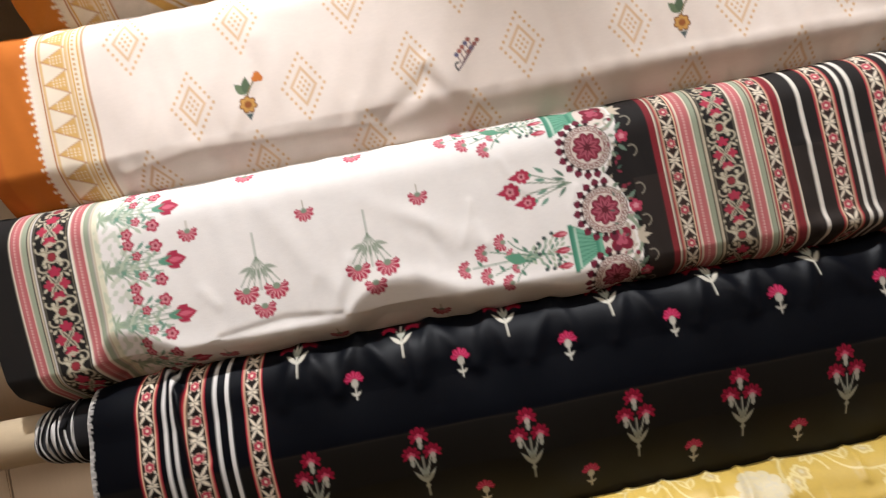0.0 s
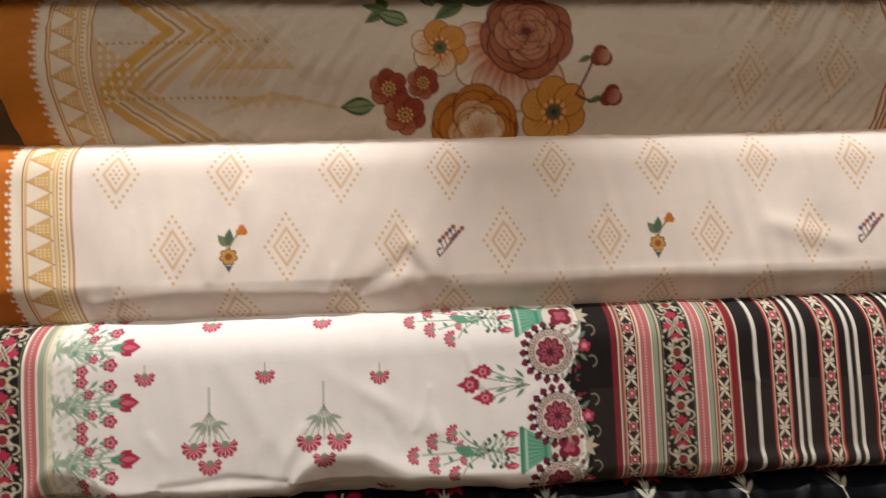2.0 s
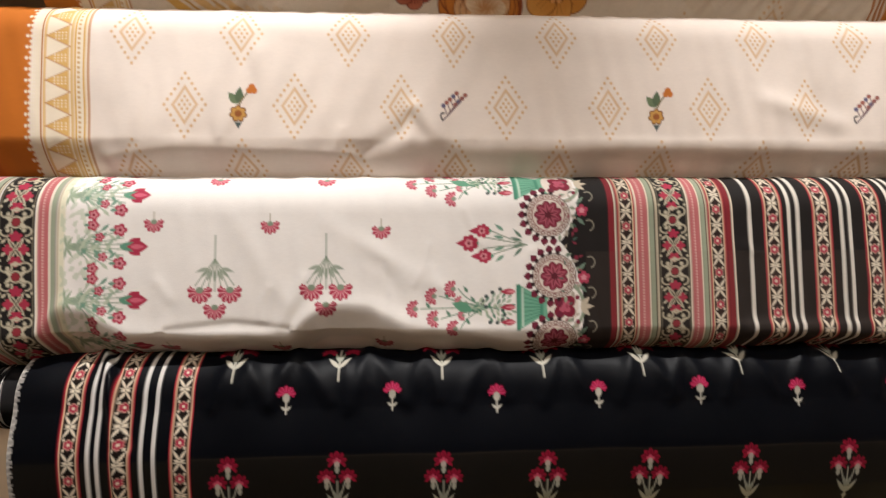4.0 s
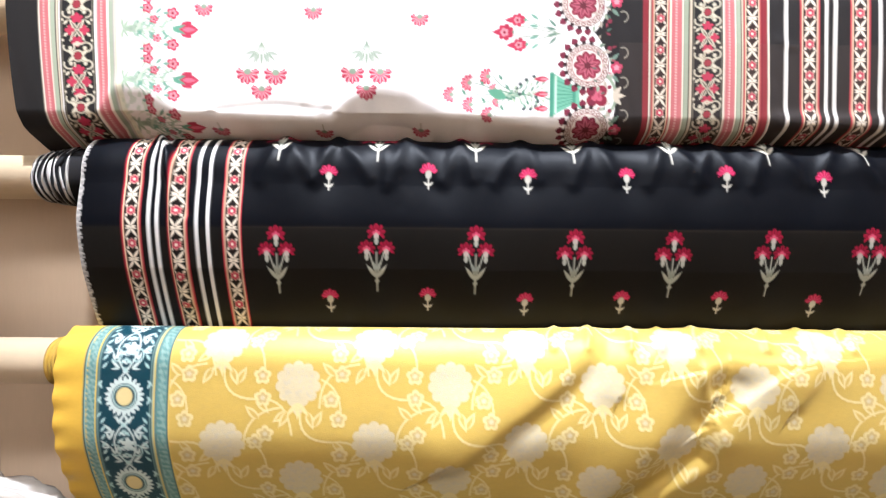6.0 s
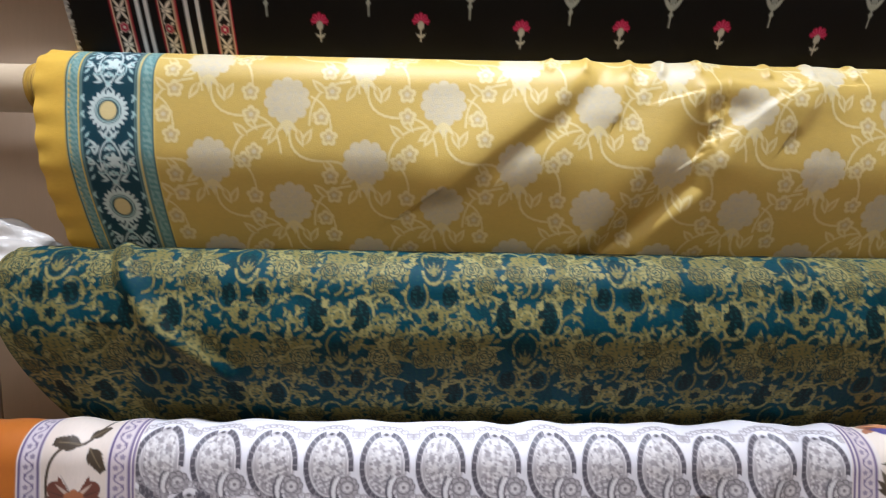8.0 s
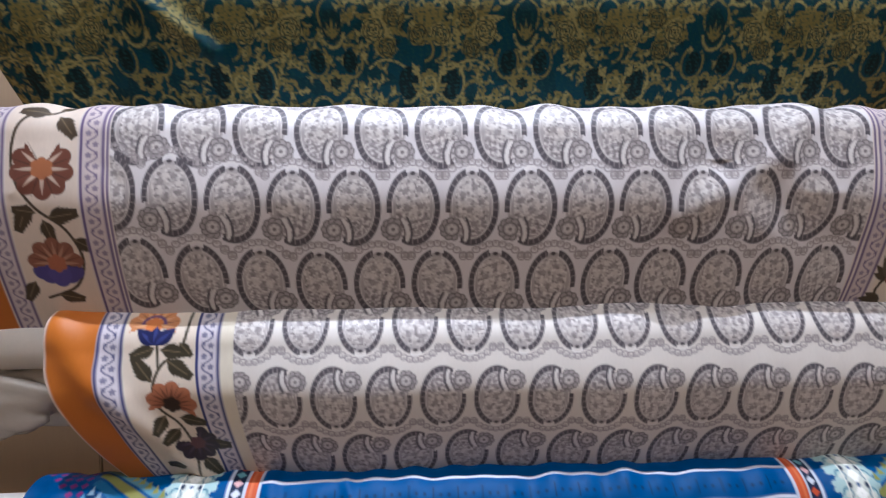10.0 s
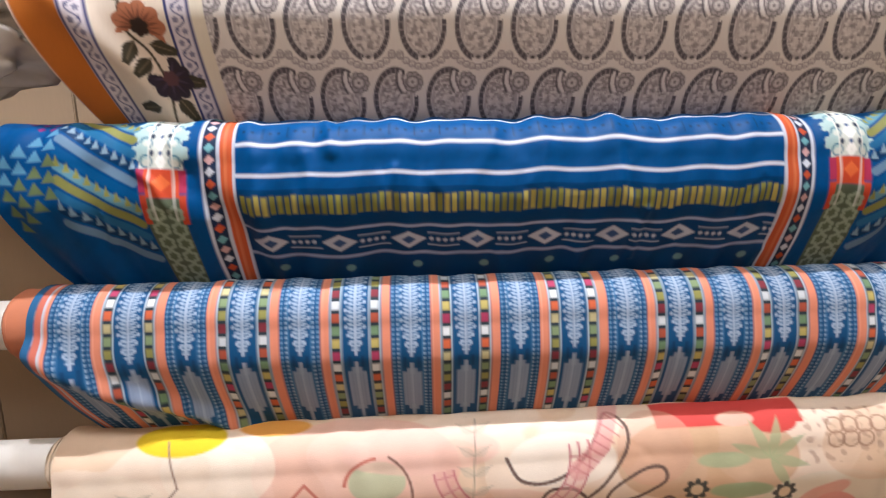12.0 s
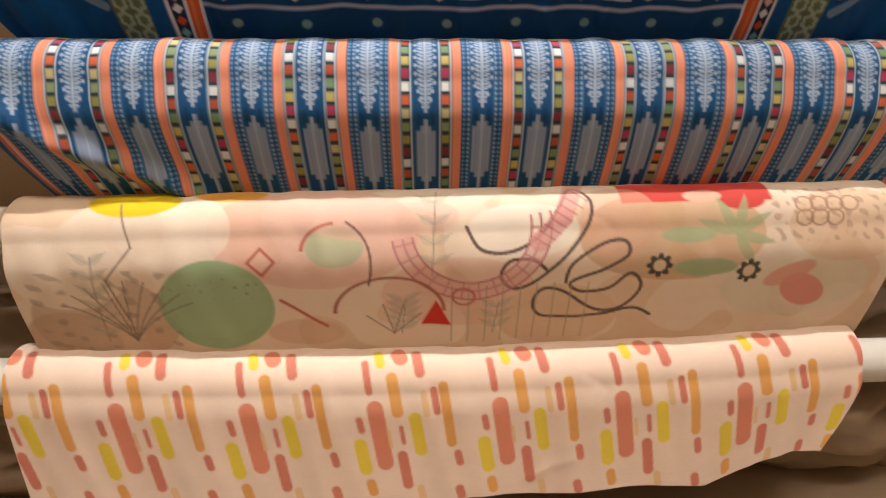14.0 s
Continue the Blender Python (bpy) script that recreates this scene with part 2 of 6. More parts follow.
    def wedge(self, u, v, half, height, colour, alpha=1.0, side=False):
        """A triangle with its tip at u, v, widening by half each side over height; side: lying along u."""
        h = abs(height)
        if side:
            sl, U, V = self.win(min(u, u + height), max(u, u + height), v - half, v + half)
            f, a = (U - u) / height, np.abs(V - v)
        else:
            sl, U, V = self.win(u - half, u + half, min(v, v + height), max(v, v + height))
            f, a = (V - v) / height, np.abs(U - u)
        self.lay(sl, np.maximum(a - half * f, np.maximum(-f, f - 1) * h), colour, alpha)

    def speckle(self, ua, ub, va, vb, colour, wave, share, seed, alpha=1.0):
        """Irregular fine figure over a field."""
        sl, U, V = self.win(ua, ub, va, vb)
        if U.size and V.size:
            f = ripple(U + 0 * V, V + 0 * U, seed, wave) + ripple(V * 1.1 + 0 * U, U + 0 * V, seed + 50, wave)
            self.lay(sl, (share - f) * wave * 0.25, colour, alpha)


# ---- one roll of cloth on its rod ----
class Roll:
    """The cross-section of a roll with its loose end hanging in front and tucked in behind the next roll."""

    def __init__(self, top, front, below, bulge, depth=0.055, tuck=0.05, push=0.006):
        self.top, self.front, self.bulge, self.depth = top, front, bulge, depth
        a = np.linspace(radians(150), 0, 90)
        y = front + depth - depth * np.cos(a)
        z = top - depth + depth * np.sin(a)
        s1 = np.linspace(0, 1, 30)[1:]
        y1 = front - push * np.sin(s1 * np.pi / 2)
        z1 = top - depth - (bulge - depth) * s1
        s = np.linspace(0, 1, 80)[1:]
        end = below - 0.045
        y2 = front - push + (tuck * 1.3 + push) * s ** 1.4
        z2 = (top - bulge) + (end - (top - bulge)) * s
        self.y, self.z = np.concatenate([y, y1, y2]), np.concatenate([z, z1, z2])
        soft = np.hanning(13) / np.hanning(13).sum()
        self.y[8:-8] = np.convolve(self.y, soft, "same")[8:-8]
        d = np.concatenate([[0], np.cumsum(np.hypot(np.diff(self.y), np.diff(self.z)))])
        self.s = d - np.interp(radians(60), radians(150) - a, d[:90])
        self.end = self.s[-1]

    def down(self, z):
        """How far down the cloth, from the roll's top, the height z lies."""
        k = np.argmax(self.z)
        return float(np.interp(-z, -self.z[k:], self.s[k:]))


def hang(name, label, roll, left, right, prints, mat, step, folds, taper=(0.0, 0.0), wound=None, tube_mat=CARD, wound_colour="808080", edge_colour="", spread=0.012, slack=0.005, fray=0.0009, group="fabric rolls on the rack", sag=None, tube_r=0.031, hem=None, lift=None):
    """Builds a roll: hanging cloth, wound layers and tube. prints(p, roll) paints; folds(u, v, roll) gives the relief in metres."""
    base = new(name)
    cy, cz = roll.front + roll.depth, roll.top - roll.depth
    base.location = (0, cy, cz)
    base.matrix_world = Matrix.Translation((0, cy, cz))
    tagged(base, label, "fabric roll", group)
    p = Print(left, right, -0.03, roll.end if hem is None else hem, step, "FFFFFF")
    prints(p, roll)
    U, V = np.meshgrid(p.u, p.v)
    down = V if lift is None else V * (1 - lift(U) * np.clip(V / 0.2, 0, 1))
    y, z = np.interp(down, roll.s, roll.y), np.interp(down, roll.s, roll.z)
    ty, tz = np.gradient(np.interp(p.v, roll.s, roll.y), p.v), np.gradient(np.interp(p.v, roll.s, roll.z), p.v)
    n = np.hypot(ty, tz)
    ny, nz = (tz / n)[:, None], (-ty / n)[:, None]
    rel = folds(U, V, roll)
    rel = np.maximum(rel, 0.0015 - slack - 0.05 * np.clip((V - 2.2 * roll.depth) / 0.10, 0, 1))
    x = U + 0
    if taper[0]:
        x = x + taper[0] * np.clip((V - 0.10) / (roll.end - 0.10), 0, 1.2) ** 1.3 * np.exp(-(U - left) / 0.13)
    if taper[1]:
        x = x - taper[1] * np.clip((V - 0.10) / (roll.end - 0.10), 0, 1.2) ** 1.3 * np.exp(-(right - U) / 0.13)
    zz = z + nz * rel
    if sag is not None:
        zz = zz + sag(U)
    surface("cloth", np.stack([x, y + ny * rel, zz], axis=-1), mat, base, colours=p.c)
    # wound layers, with the outer ones drawn back from the end
    wl, wr = wound if wound else (left + 0.004, right - 0.004)
    r = roll.depth - slack
    rng = np.random.default_rng(int(roll.top * 1000))
    out, tone, k = [], [], 7
    for i in range(k):
        r0, r1 = (tube_r + 0.001 + (r - tube_r - 0.001) * q / k for q in (i, i + 1))
        xi = wl + spread * i / k + rng.uniform(0, 0.003)
        out += [(xi, r0), (xi - 0.0012, (r0 + r1) / 2), (xi, r1), (xi + 0.0022, r1), (xi + 0.003, r1)]
        tone += [wound_colour, edge_colour, edge_colour, edge_colour, wound_colour]
    out += [(wr, r), (wr, tube_r + 0.001)]
    tone += [wound_colour, wound_colour]
    tint = np.array([lin(c or wound_colour) for c in tone])
    revolve("wound_bolt", out, cy, cz, COTTON, base, wobble=fray, seed=int(roll.top * 100), colours=np.broadcast_to(tint[None], (48, len(tone), 3)))
    t = tube_r
    revolve("tube", [(-1.0, t - 0.004), (-1.0, t), (1.3, t), (1.3, t - 0.004)], cy, cz, tube_mat, base, "cardboard core tube" if tube_mat is CARD else "white wrapped core tube", sides=32)
    return base

# ---- the prints ----
def dotted(p, u, v0, v1, gap, r, colour):
    for v in np.arange(v0, v1, gap):
        p.oval(u, v, r, r, colour)


def dots_along(p, v, u0, u1, gap, r, colour):
    for u in np.arange(u0, u1, gap):
        p.oval(u, v, r, r, colour)


def dotted_diamond(p, u, v, k=1.0, colour="D2A050"):
    p.kite(u, v, 0.0175 * k, 0.027 * k, colour, 0.76, 0.6)
    for i in range(-3, 4):
        for j in range(-3, 4):
            if (i + j) % 2 == 0 and abs(i) + abs(j) < 4:
                p.oval(u + i * 0.0036 * k, v + j * 0.0054 * k, 0.0017 * k, 0.0020 * k, colour, 0, 0.75)
    for i in range(24):
        s = i / 6 % 1
        q = i // 6
        a, b = ((s, 1 - s), (1 - s, -s), (-s, -(1 - s)), (-(1 - s), s))[q]
        p.oval(u + a * 0.0265 * k, v + b * 0.042 * k, 0.0019 * k, 0.0022 * k, colour, 0, 0.75)


def zigzag_border(p, u0, u1, v0, v1):
    """Gold border: hatched triangles between fine lines, with a lace of white dots on its outer side."""
    w = u1 - u0
    p.stripe(u0, u1, "EBDDC8")
    gold, brown = "D6A548", "B06A28"
    for k in (0.10, 0.16, 0.66, 0.72, 0.88, 0.96):
        p.stripe(u0 + w * k, u0 + w * k + 0.0022, gold if k not in (0.10, 0.96) else brown)
    h, i = 0.030, 0
    for v in np.arange(v0, v1, h):
        p.wedge(u0 + w * 0.20, v, h * 0.46, w * 0.42, gold, 0.85, side=True)
        for f in (0.35, 0.6, 0.85):
            dots_along(p, v + (f - 0.6) * 0.016, u0 + w * 0.36, u0 + w * 0.6, 0.0045, 0.001, "F0E4D0")
        p.line([(u0 + w * 0.20, v), (u0 + w * 0.64, v + h / 2), (u0 + w * 0.20, v + h)], 0.0016, brown, 0.7)
    dotted(p, u0 + w * 0.80, v0, v1, 0.0065, 0.0017, "C99A55")
    for k, gap in ((-0.03, 0.005), (-0.10, 0.0075), (-0.17, 0.015)):
        dotted(p, u0 + w * k, v0, v1, gap, 0.0022, "EBDDC8")


def big_rose(p, u, v, r, dark, mid, light, rim, seed):
    """A full rose: petals shaded from a dark throat to pale rims, drawn from the outside in."""
    rng = np.random.default_rng(seed)
    for k, (ring_r, n) in enumerate(((1.0, 7), (0.84, 6), (0.68, 6), (0.52, 5), (0.38, 5), (0.25, 4))):
        for i in range(n):
            a = 2 * np.pi * i / n + rng.uniform(-0.25, 0.25) + ring_r * 3
            d = r * ring_r * rng.uniform(0.50, 0.60)
            q = r * (0.44 * ring_r + 0.05) * rng.uniform(0.9, 1.1)
            c, s = math.cos(a), math.sin(a)
            p.oval(u + d * c, v + d * s, q * 0.98, q * 1.12, dark, a, 0.9)
            p.petal(u + d * c, v + d * s, q * 0.91, q * 1.05, a, mid if k else dark, rim if k < 2 else light)
            for j in range(5):
                b = a + (j - 2) * 0.16 / max(ring_r, 0.35)
                e = d + q * rng.uniform(0.1, 0.5)
                p.line([(u + d * 0.6 * math.cos(b), v + d * 0.6 * math.sin(b)), (u + e * math.cos(b), v + e * math.sin(b))], 0.0012, dark, 0.4)
    p.oval(u, v, r * 0.10, r * 0.08, dark)


def open_flower(p, u, v, r, petal, edge, heart, rim="E2CDB2"):
    """A single open flower with six shaded petals and a ring of stamens."""
    for i in range(6):
        a = i * np.pi / 3 + 0.4
        c, s = math.cos(a), math.sin(a)
        p.oval(u + r * 0.56 * c, v + r * 0.56 * s, r * 0.52, r * 0.50, edge, a)
        p.petal(u + r * 0.56 * c, v + r * 0.56 * s, r * 0.48, r * 0.46, a, petal, rim if i in (1, 2, 3) else petal)
        for j in (-1, 0, 1):
            p.line([(u + r * 0.3 * math.cos(a + j * 0.2), v + r * 0.3 * math.sin(a + j * 0.2)), (u + r * 0.75 * math.cos(a + j * 0.22), v + r * 0.75 * math.sin(a + j * 0.22))], 0.0012, edge, 0.5)
    p.bloom(u, v, r * 0.42, 12, 0.25, edge)
    for i in range(10):
        a = i * np.pi / 5
        p.oval(u + r * 0.33 * math.cos(a), v + r * 0.33 * math.sin(a), r * 0.075, r * 0.075, "E0A868")
    p.oval(u, v, r * 0.2, r * 0.2, heart)
    p.oval(u, v, r * 0.08, r * 0.08, "33301E")


def rose_cloth(p, roll):
    p.c[:] = lin("DACDBC")
    d = roll.down
    end = p.v[-1]
    p.speckle(-0.3, 0.8, -0.03, end, "CDBBA2", 0.09, 0.5, 4, 0.35)
    gold, ochre = "D2A24A", "B98A35"
    # wide chevrons of gold bars beside the border
    for k, (w, col, a) in enumerate(((0.012, gold, 0.95), (0.003, ochre, 1.0), (0.010, gold, 0.75), (0.004, ochre, 0.8), (0.009, gold, 0.6))):
        for base_v in (d(2.665) - 0.17, d(2.665), d(2.665) + 0.16):
            o = k * 0.017
            p.line([(-0.29 + o, base_v - 0.085), (-0.185 + o * 1.1, base_v), (-0.27 + o, base_v + 0.075)], w, col, a)
    for base_v in (d(2.61), d(2.61) - 0.16, d(2.61) + 0.16):
        p.wedge(-0.215, base_v, 0.055, -0.07, gold, 0.55, side=True)
        for i in range(5):
            for j in range(-i, i + 1):
                p.kite(-0.225 - i * 0.011, base_v + j * 0.011, 0.003, 0.0035, "E8DCC6", 0.3)
        for i in range(6):
            u = -0.12 + i * 0.016
            p.wedge(u, base_v - 0.02, 0.012, 0.016, gold, 0.45)
            p.wedge(u + 0.008, base_v + 0.045, 0.012, -0.016, gold, 0.35)
        p.line([(-0.14, base_v + 0.05), (-0.06, base_v + 0.025), (0.02, base_v + 0.045)], 0.005, gold, 0.4)
        # faded stepped bands and dotted rows that run out into the field
        for i in range(5):
            o = 0.020 * i
            p.line([(-0.16 + o, base_v - 0.075), (-0.115 + o, base_v - 0.03), (-0.16 + o, base_v + 0.015)], 0.0075, gold, 0.55 - 0.09 * i)
            p.line([(-0.152 + o, base_v - 0.075), (-0.107 + o, base_v - 0.03), (-0.152 + o, base_v + 0.015)], 0.0018, ochre, 0.6 - 0.09 * i)
        dots_along(p, base_v - 0.04, -0.27, -0.06, 0.009, 0.0017, ochre)
        dots_along(p, base_v + 0.03, -0.27, -0.10, 0.009, 0.0017, ochre)
    p.stripe(-0.41, -0.346, "C4751F")
    zigzag_border(p, -0.341, -0.278, -0.03, end)
    # the bunch of roses
    for u, z, r, n in ((0.192, 2.706, 0.05, 5), (0.09, 2.695, 0.035, 3)):
        for i in range(n):
            p.leaf(u, d(z), r, r * 0.45, -2.2 + i * 0.9, "5E6E44")
            p.leaf(u, d(z), r * 0.95, r * 0.16, -2.2 + i * 0.9, "34482E", 0.7)
    for u, z, t in ((0.117, 2.676, -1.2), (0.15, 2.70, -0.2), (0.07, 2.57, -1.6), (0.20, 2.58, 2.6)):
        p.leaf(u, d(z), 0.045, 0.024, t, "39502F")
        p.leaf(u, d(z), 0.042, 0.016, t, "7F9064")
        p.line([(u, d(z)), (u + 0.04 * math.sin(t), d(z) - 0.04 * math.cos(t))], 0.0013, "2E3E28")
    # pale skirt petals below the dark rose
    for du, dv, a in ((0.204, 0.108, 2.9), (0.206, 0.142, 2.5), (0.224, 0.165, 2.0), (0.262, 0.172, 1.5), (0.296, 0.160, 1.1)):
        p.oval(du, dv, 0.031, 0.026, "A0643C", a)
        p.petal(du, dv, 0.029, 0.024, a, "B5602E", "E4D6C4")
    big_rose(p, 0.273, 0.096, 0.062, "4E160C", "78301A", "B07452", "9C5634", 3)
    p.oval(0.205, 0.225, 0.060, 0.046, "8A4214", 0.1)
    big_rose(p, 0.205, 0.224, 0.057, "74340E", "B0621E", "D8AC7E", "C07626", 5)
    for a in (0.2, 1.1, 2.2, 3.4, 4.4, 5.4):
        p.petal(0.212 + 0.014 * math.cos(a), 0.226 + 0.012 * math.sin(a), 0.015, 0.012, a, "C08A58", "E6D2B4")
    open_flower(p, 0.158, 0.117, 0.036, "CC8A34", "94501C", "55603A")
    open_flower(p, 0.311, 0.203, 0.044, "CC8C3A", "94581E", "4E5A44", "D69A4A")
    for u, v, r in ((0.090, 0.170, 0.024), (0.135, 0.163, 0.020), (0.110, 0.204, 0.027)):
        open_flower(p, u, v, r, "96402A", "5A2014", "C89858", "B4684A")
    for u, z in ((0.372, 2.627), (0.389, 2.577)):
        p.curve((0.34, d(2.58)), (0.36, d(z) + 0.01), (u - 0.012, d(z) + 0.004), 0.003, "6A3A2C")
        p.bloom(u, d(z), 0.016, 3, 0.25, "7A3220")
        p.petal(u + 0.003, d(z), 0.009, 0.010, 0.3, "8A4430", "C08868")
        p.leaf(u - 0.014, d(z), 0.02, 0.008, -2.0, "5A6A40")
    for u, z in ((0.629, 2.699), (0.575, 2.600), (0.700, 2.607), (0.74, 2.70), (0.63, 2.52), (0.50, 2.50)):
        dotted_diamond(p, u, d(z), 1.05, "C7995A")
    for k in (0.776, 0.784, 0.790):
        p.stripe(k, k + 0.0035, "A8662A")
    p.stripe(0.797, 0.86, "C4751F")


def cream_cloth(p, roll):
    p.c[:] = lin("EDE0D6")
    d, end = roll.down, p.v[-1]
    p.stripe(-0.5, -0.384, "BE6A1C")
    p.stripe(-0.5, -0.44, "B8621A")
    zigzag_border(p, -0.378, -0.310, -0.03, end)
    for z, first in ((2.486, -0.257), (2.388, -0.187), (2.306, -0.255), (2.54, -0.187)):
        for i in range(8):
            dotted_diamond(p, first + 0.1405 * i, d(z) if z < 2.53 else -0.03, 1.0)
    for i, u in enumerate((-0.119, 0.163, 0.441, 0.738)):
        v = d(2.385)
        if i % 2 == 0:
            p.leaf(u, v - 0.005, 0.02, 0.011, -0.7, "6A7A5A")
            p.leaf(u, v - 0.006, 0.022, 0.011, 0.1, "55664C")
            p.curve((u, v), (u + 0.006, v - 0.016), (u + 0.016, v - 0.024), 0.0018, "7A6A40")
            p.bloom(u + 0.017, v - 0.025, 0.0075, 3, 0.35, "C8742C")
            p.bloom(u, v + 0.008, 0.0115, 7, 0.22, "8A5A30")
            p.bloom(u, v + 0.008, 0.0095, 7, 0.25, "CC9A50")
            p.oval(u, v + 0.008, 0.0045, 0.0045, "9A5A2C")
            p.wedge(u, v + 0.028, 0.005, -0.009, "4E5B5A")
        else:
            p.curve((u - 0.014, v + 0.016), (u - 0.002, v + 0.004), (u + 0.014, v - 0.016), 0.0018, "6E5A62")
            for k in range(9):
                s = k / 8
                p.line([(u - 0.008 + 0.018 * s, v + 0.008 - 0.02 * s), (u - 0.008 + 0.018 * s + (0.008 if k % 2 else -0.004), v - 0.002 - 0.018 * s)], 0.0014, "7A5A5E")
                p.oval(u - 0.008 + 0.018 * s + (0.009 if k % 2 else -0.005), v - 0.004 - 0.018 * s, 0.003, 0.003, "9A5A4E" if k % 3 else "5E5A78")
            p.curve((u - 0.014, v + 0.016), (u - 0.020, v + 0.006), (u - 0.012, v + 0.006), 0.002, "55504E")


RED, ROSE, GREEN, LEAFG, CREAM, BLACK = "A82C48", "CC6478", "6E9E88", "84937E", "E2D6C2", "15110F"


def carnation(p, u, v, r, turn=0.0, stalk=0.0, col=RED):
    """A fan-shaped flower on a stalk; turn 0 has its petals up."""
    s, c = math.sin(turn), math.cos(turn)
    if stalk:
        p.line([(u, v), (u - s * stalk, v + c * stalk)], r * 0.22, LEAFG)
    p.bloom(u, v, r, 11, 0.2, col, turn, 1.0, 2.1)
    for i in range(-4, 5):
        a = turn + i * 0.46
        p.line([(u + r * 0.35 * math.sin(a), v - r * 0.35 * math.cos(a)), (u + r * 0.8 * math.sin(a), v - r * 0.8 * math.cos(a))], r * 0.10, "E8B0B4", 0.8)
    p.bloom(u, v, r * 0.4, 5, 0.3, ROSE, turn, 1.0, 1.5, 0.9)
    p.oval(u - s * r * 0.1, v + c * r * 0.1, r * 0.3, r * 0.26, LEAFG)


def sprig(p, u, v, k, down=True):
    """Three carnations on fanned stalks."""
    f = 1 if down else -1
    for a in (-0.62, -0.42, -0.22, 0, 0.22, 0.42, 0.62):
        t = (np.pi if down else 0) + a
        p.line([(u, v - f * 0.030 * k), (u + 0.030 * k * math.sin(t), v - f * 0.030 * k - 0.030 * k * math.cos(t))], 0.0015, LEAFG, 0.8)
        p.leaf(u + 0.010 * k * math.sin(t), v - f * 0.030 * k - 0.010 * k * math.cos(t), 0.012 * k, 0.0035 * k, t + a, LEAFG, 0.8)
    p.line([(u, v - f * 0.052 * k), (u, v - f * 0.028 * k)], 0.0015, LEAFG)
    t = np.pi if down else 0
    carnation(p, u - 0.0135 * k, v, 0.0115 * k, t)
    carnation(p, u + 0.0135 * k, v, 0.0115 * k, t)
    carnation(p, u, v + f * 0.016 * k, 0.0105 * k, t)


def flower_strip(p, u0, u1, v0, v1, ground="1B1412", gap=0.042):
    w, m = u1 - u0, (u0 + u1) / 2
    p.stripe(u0, u1, "A62C38")
    p.stripe(u0 + w * 0.09, u1 - w * 0.09, "E2C4A4")
    p.stripe(u0 + w * 0.15, u1 - w * 0.15, ground)
    for v in np.arange(v0, v1, gap):
        for s in (-1, 1):
            for t in (-1, 1):
                p.leaf(m, v + gap / 2 + t * gap * 0.04, gap * 0.34, w * 0.13, (0 if t < 0 else np.pi) + s * t * -0.62, CREAM)
                p.leaf(m, v + gap / 2, gap * 0.18, w * 0.10, (0 if t < 0 else np.pi) + s * t * -1.3, CREAM)
                p.oval(m + s * w * 0.22, v + gap * (0.5 + 0.36 * t), w * 0.06, w * 0.06, CREAM)
        p.bloom(m, v, w * 0.25, 6, 0.22, "D8A898")
        p.bloom(m, v, w * 0.21, 6, 0.22, RED)
        p.oval(m, v, w * 0.07, w * 0.07, CREAM)


def scroll_band(p, u0, u1, v0, v1, gap=0.088):
    """Black band with cream scrolls, leaves and red blossoms."""
    w, m = u1 - u0, (u0 + u1) / 2
    p.stripe(u0, u1, BLACK)
    cr = "C2B9A2"
    for v in np.arange(v0, v1, gap):
        for s in (-1, 1):
            for t in (-1, 1):
                q = v + gap * 0.25
                p.ring(m + s * w * 0.26, q + t * gap * 0.17, w * 0.16, gap * 0.085, 0.0018, cr, 0, -2.6 if s > 0 else -0.6, 1.6 if s > 0 else 3.6)
                p.oval(m + s * w * 0.22, q + t * gap * 0.15, 0.0025, 0.0025, cr)
                p.leaf(m + s * w * 0.12, q + t * gap * 0.02, gap * 0.16, w * 0.10, s * t * -0.9 + (0 if t < 0 else np.pi), cr)
                p.leaf(m, v + gap * 0.75, gap * 0.27, w * 0.13, s * 0.62 * -t + (0 if t < 0 else np.pi), cr)
                p.leaf(m, v + gap * 0.75, gap * 0.22, w * 0.09, s * 1.2 * -t + (0 if t < 0 else np.pi), "B8B09A")
                p.leaf(m, v + gap * 0.75, gap * 0.2, w * 0.05, s * 0.62 * -t + (0 if t < 0 else np.pi), "4A4438")
                p.leaf(m + s * w * 0.40, v + gap * (0.75 + 0.12 * t), gap * 0.12, w * 0.08, -s * 0.9, cr)
                p.oval(m + s * w * 0.43, v + gap * (0.25 + 0.3 * t), 0.0016, 0.0016, cr)
                p.line([(m + s * w * 0.46, v), (m + s * w * 0.46, v + gap)], 0.0011, "8A8270", 0.5)
        p.ring(m, v + gap * 0.25, w * 0.17, gap * 0.10, 0.002, cr)
        p.bloom(m, v + gap * 0.25, w * 0.13, 8, 0.25, "8A2A34")
        p.kite(m, v + gap * 0.02, w * 0.16, gap * 0.05, cr)
        p.bloom(m, v + gap * 0.52, w * 0.2, 5, 0.4, RED, 0, 0.8)
        p.bloom(m, v + gap * 0.97, w * 0.2, 5, 0.4, RED, np.pi, 0.8)
        for s in (-1, 1):
            p.bloom(m + s * w * 0.22, v + gap * 0.75, w * 0.15, 4, 0.4, "A83048")


def bead_lines(p, u0, u1):
    """Pink, green and ivory lines that frame the bands."""
    w = u1 - u0
    for a, b, col in ((0, 0.09, CREAM), (0.09, 0.56, "B8686A"), (0.56, 0.64, CREAM), (0.64, 0.86, "98A08A"), (0.86, 0.90, "3A2420"), (0.90, 1, "C4B8A0")):
        p.stripe(u0 + w * a, u0 + w * b, col)
    dotted(p, u0 + w * 0.30, p.v[0], p.v[-1], 0.004, 0.0012, "D8B4AC")


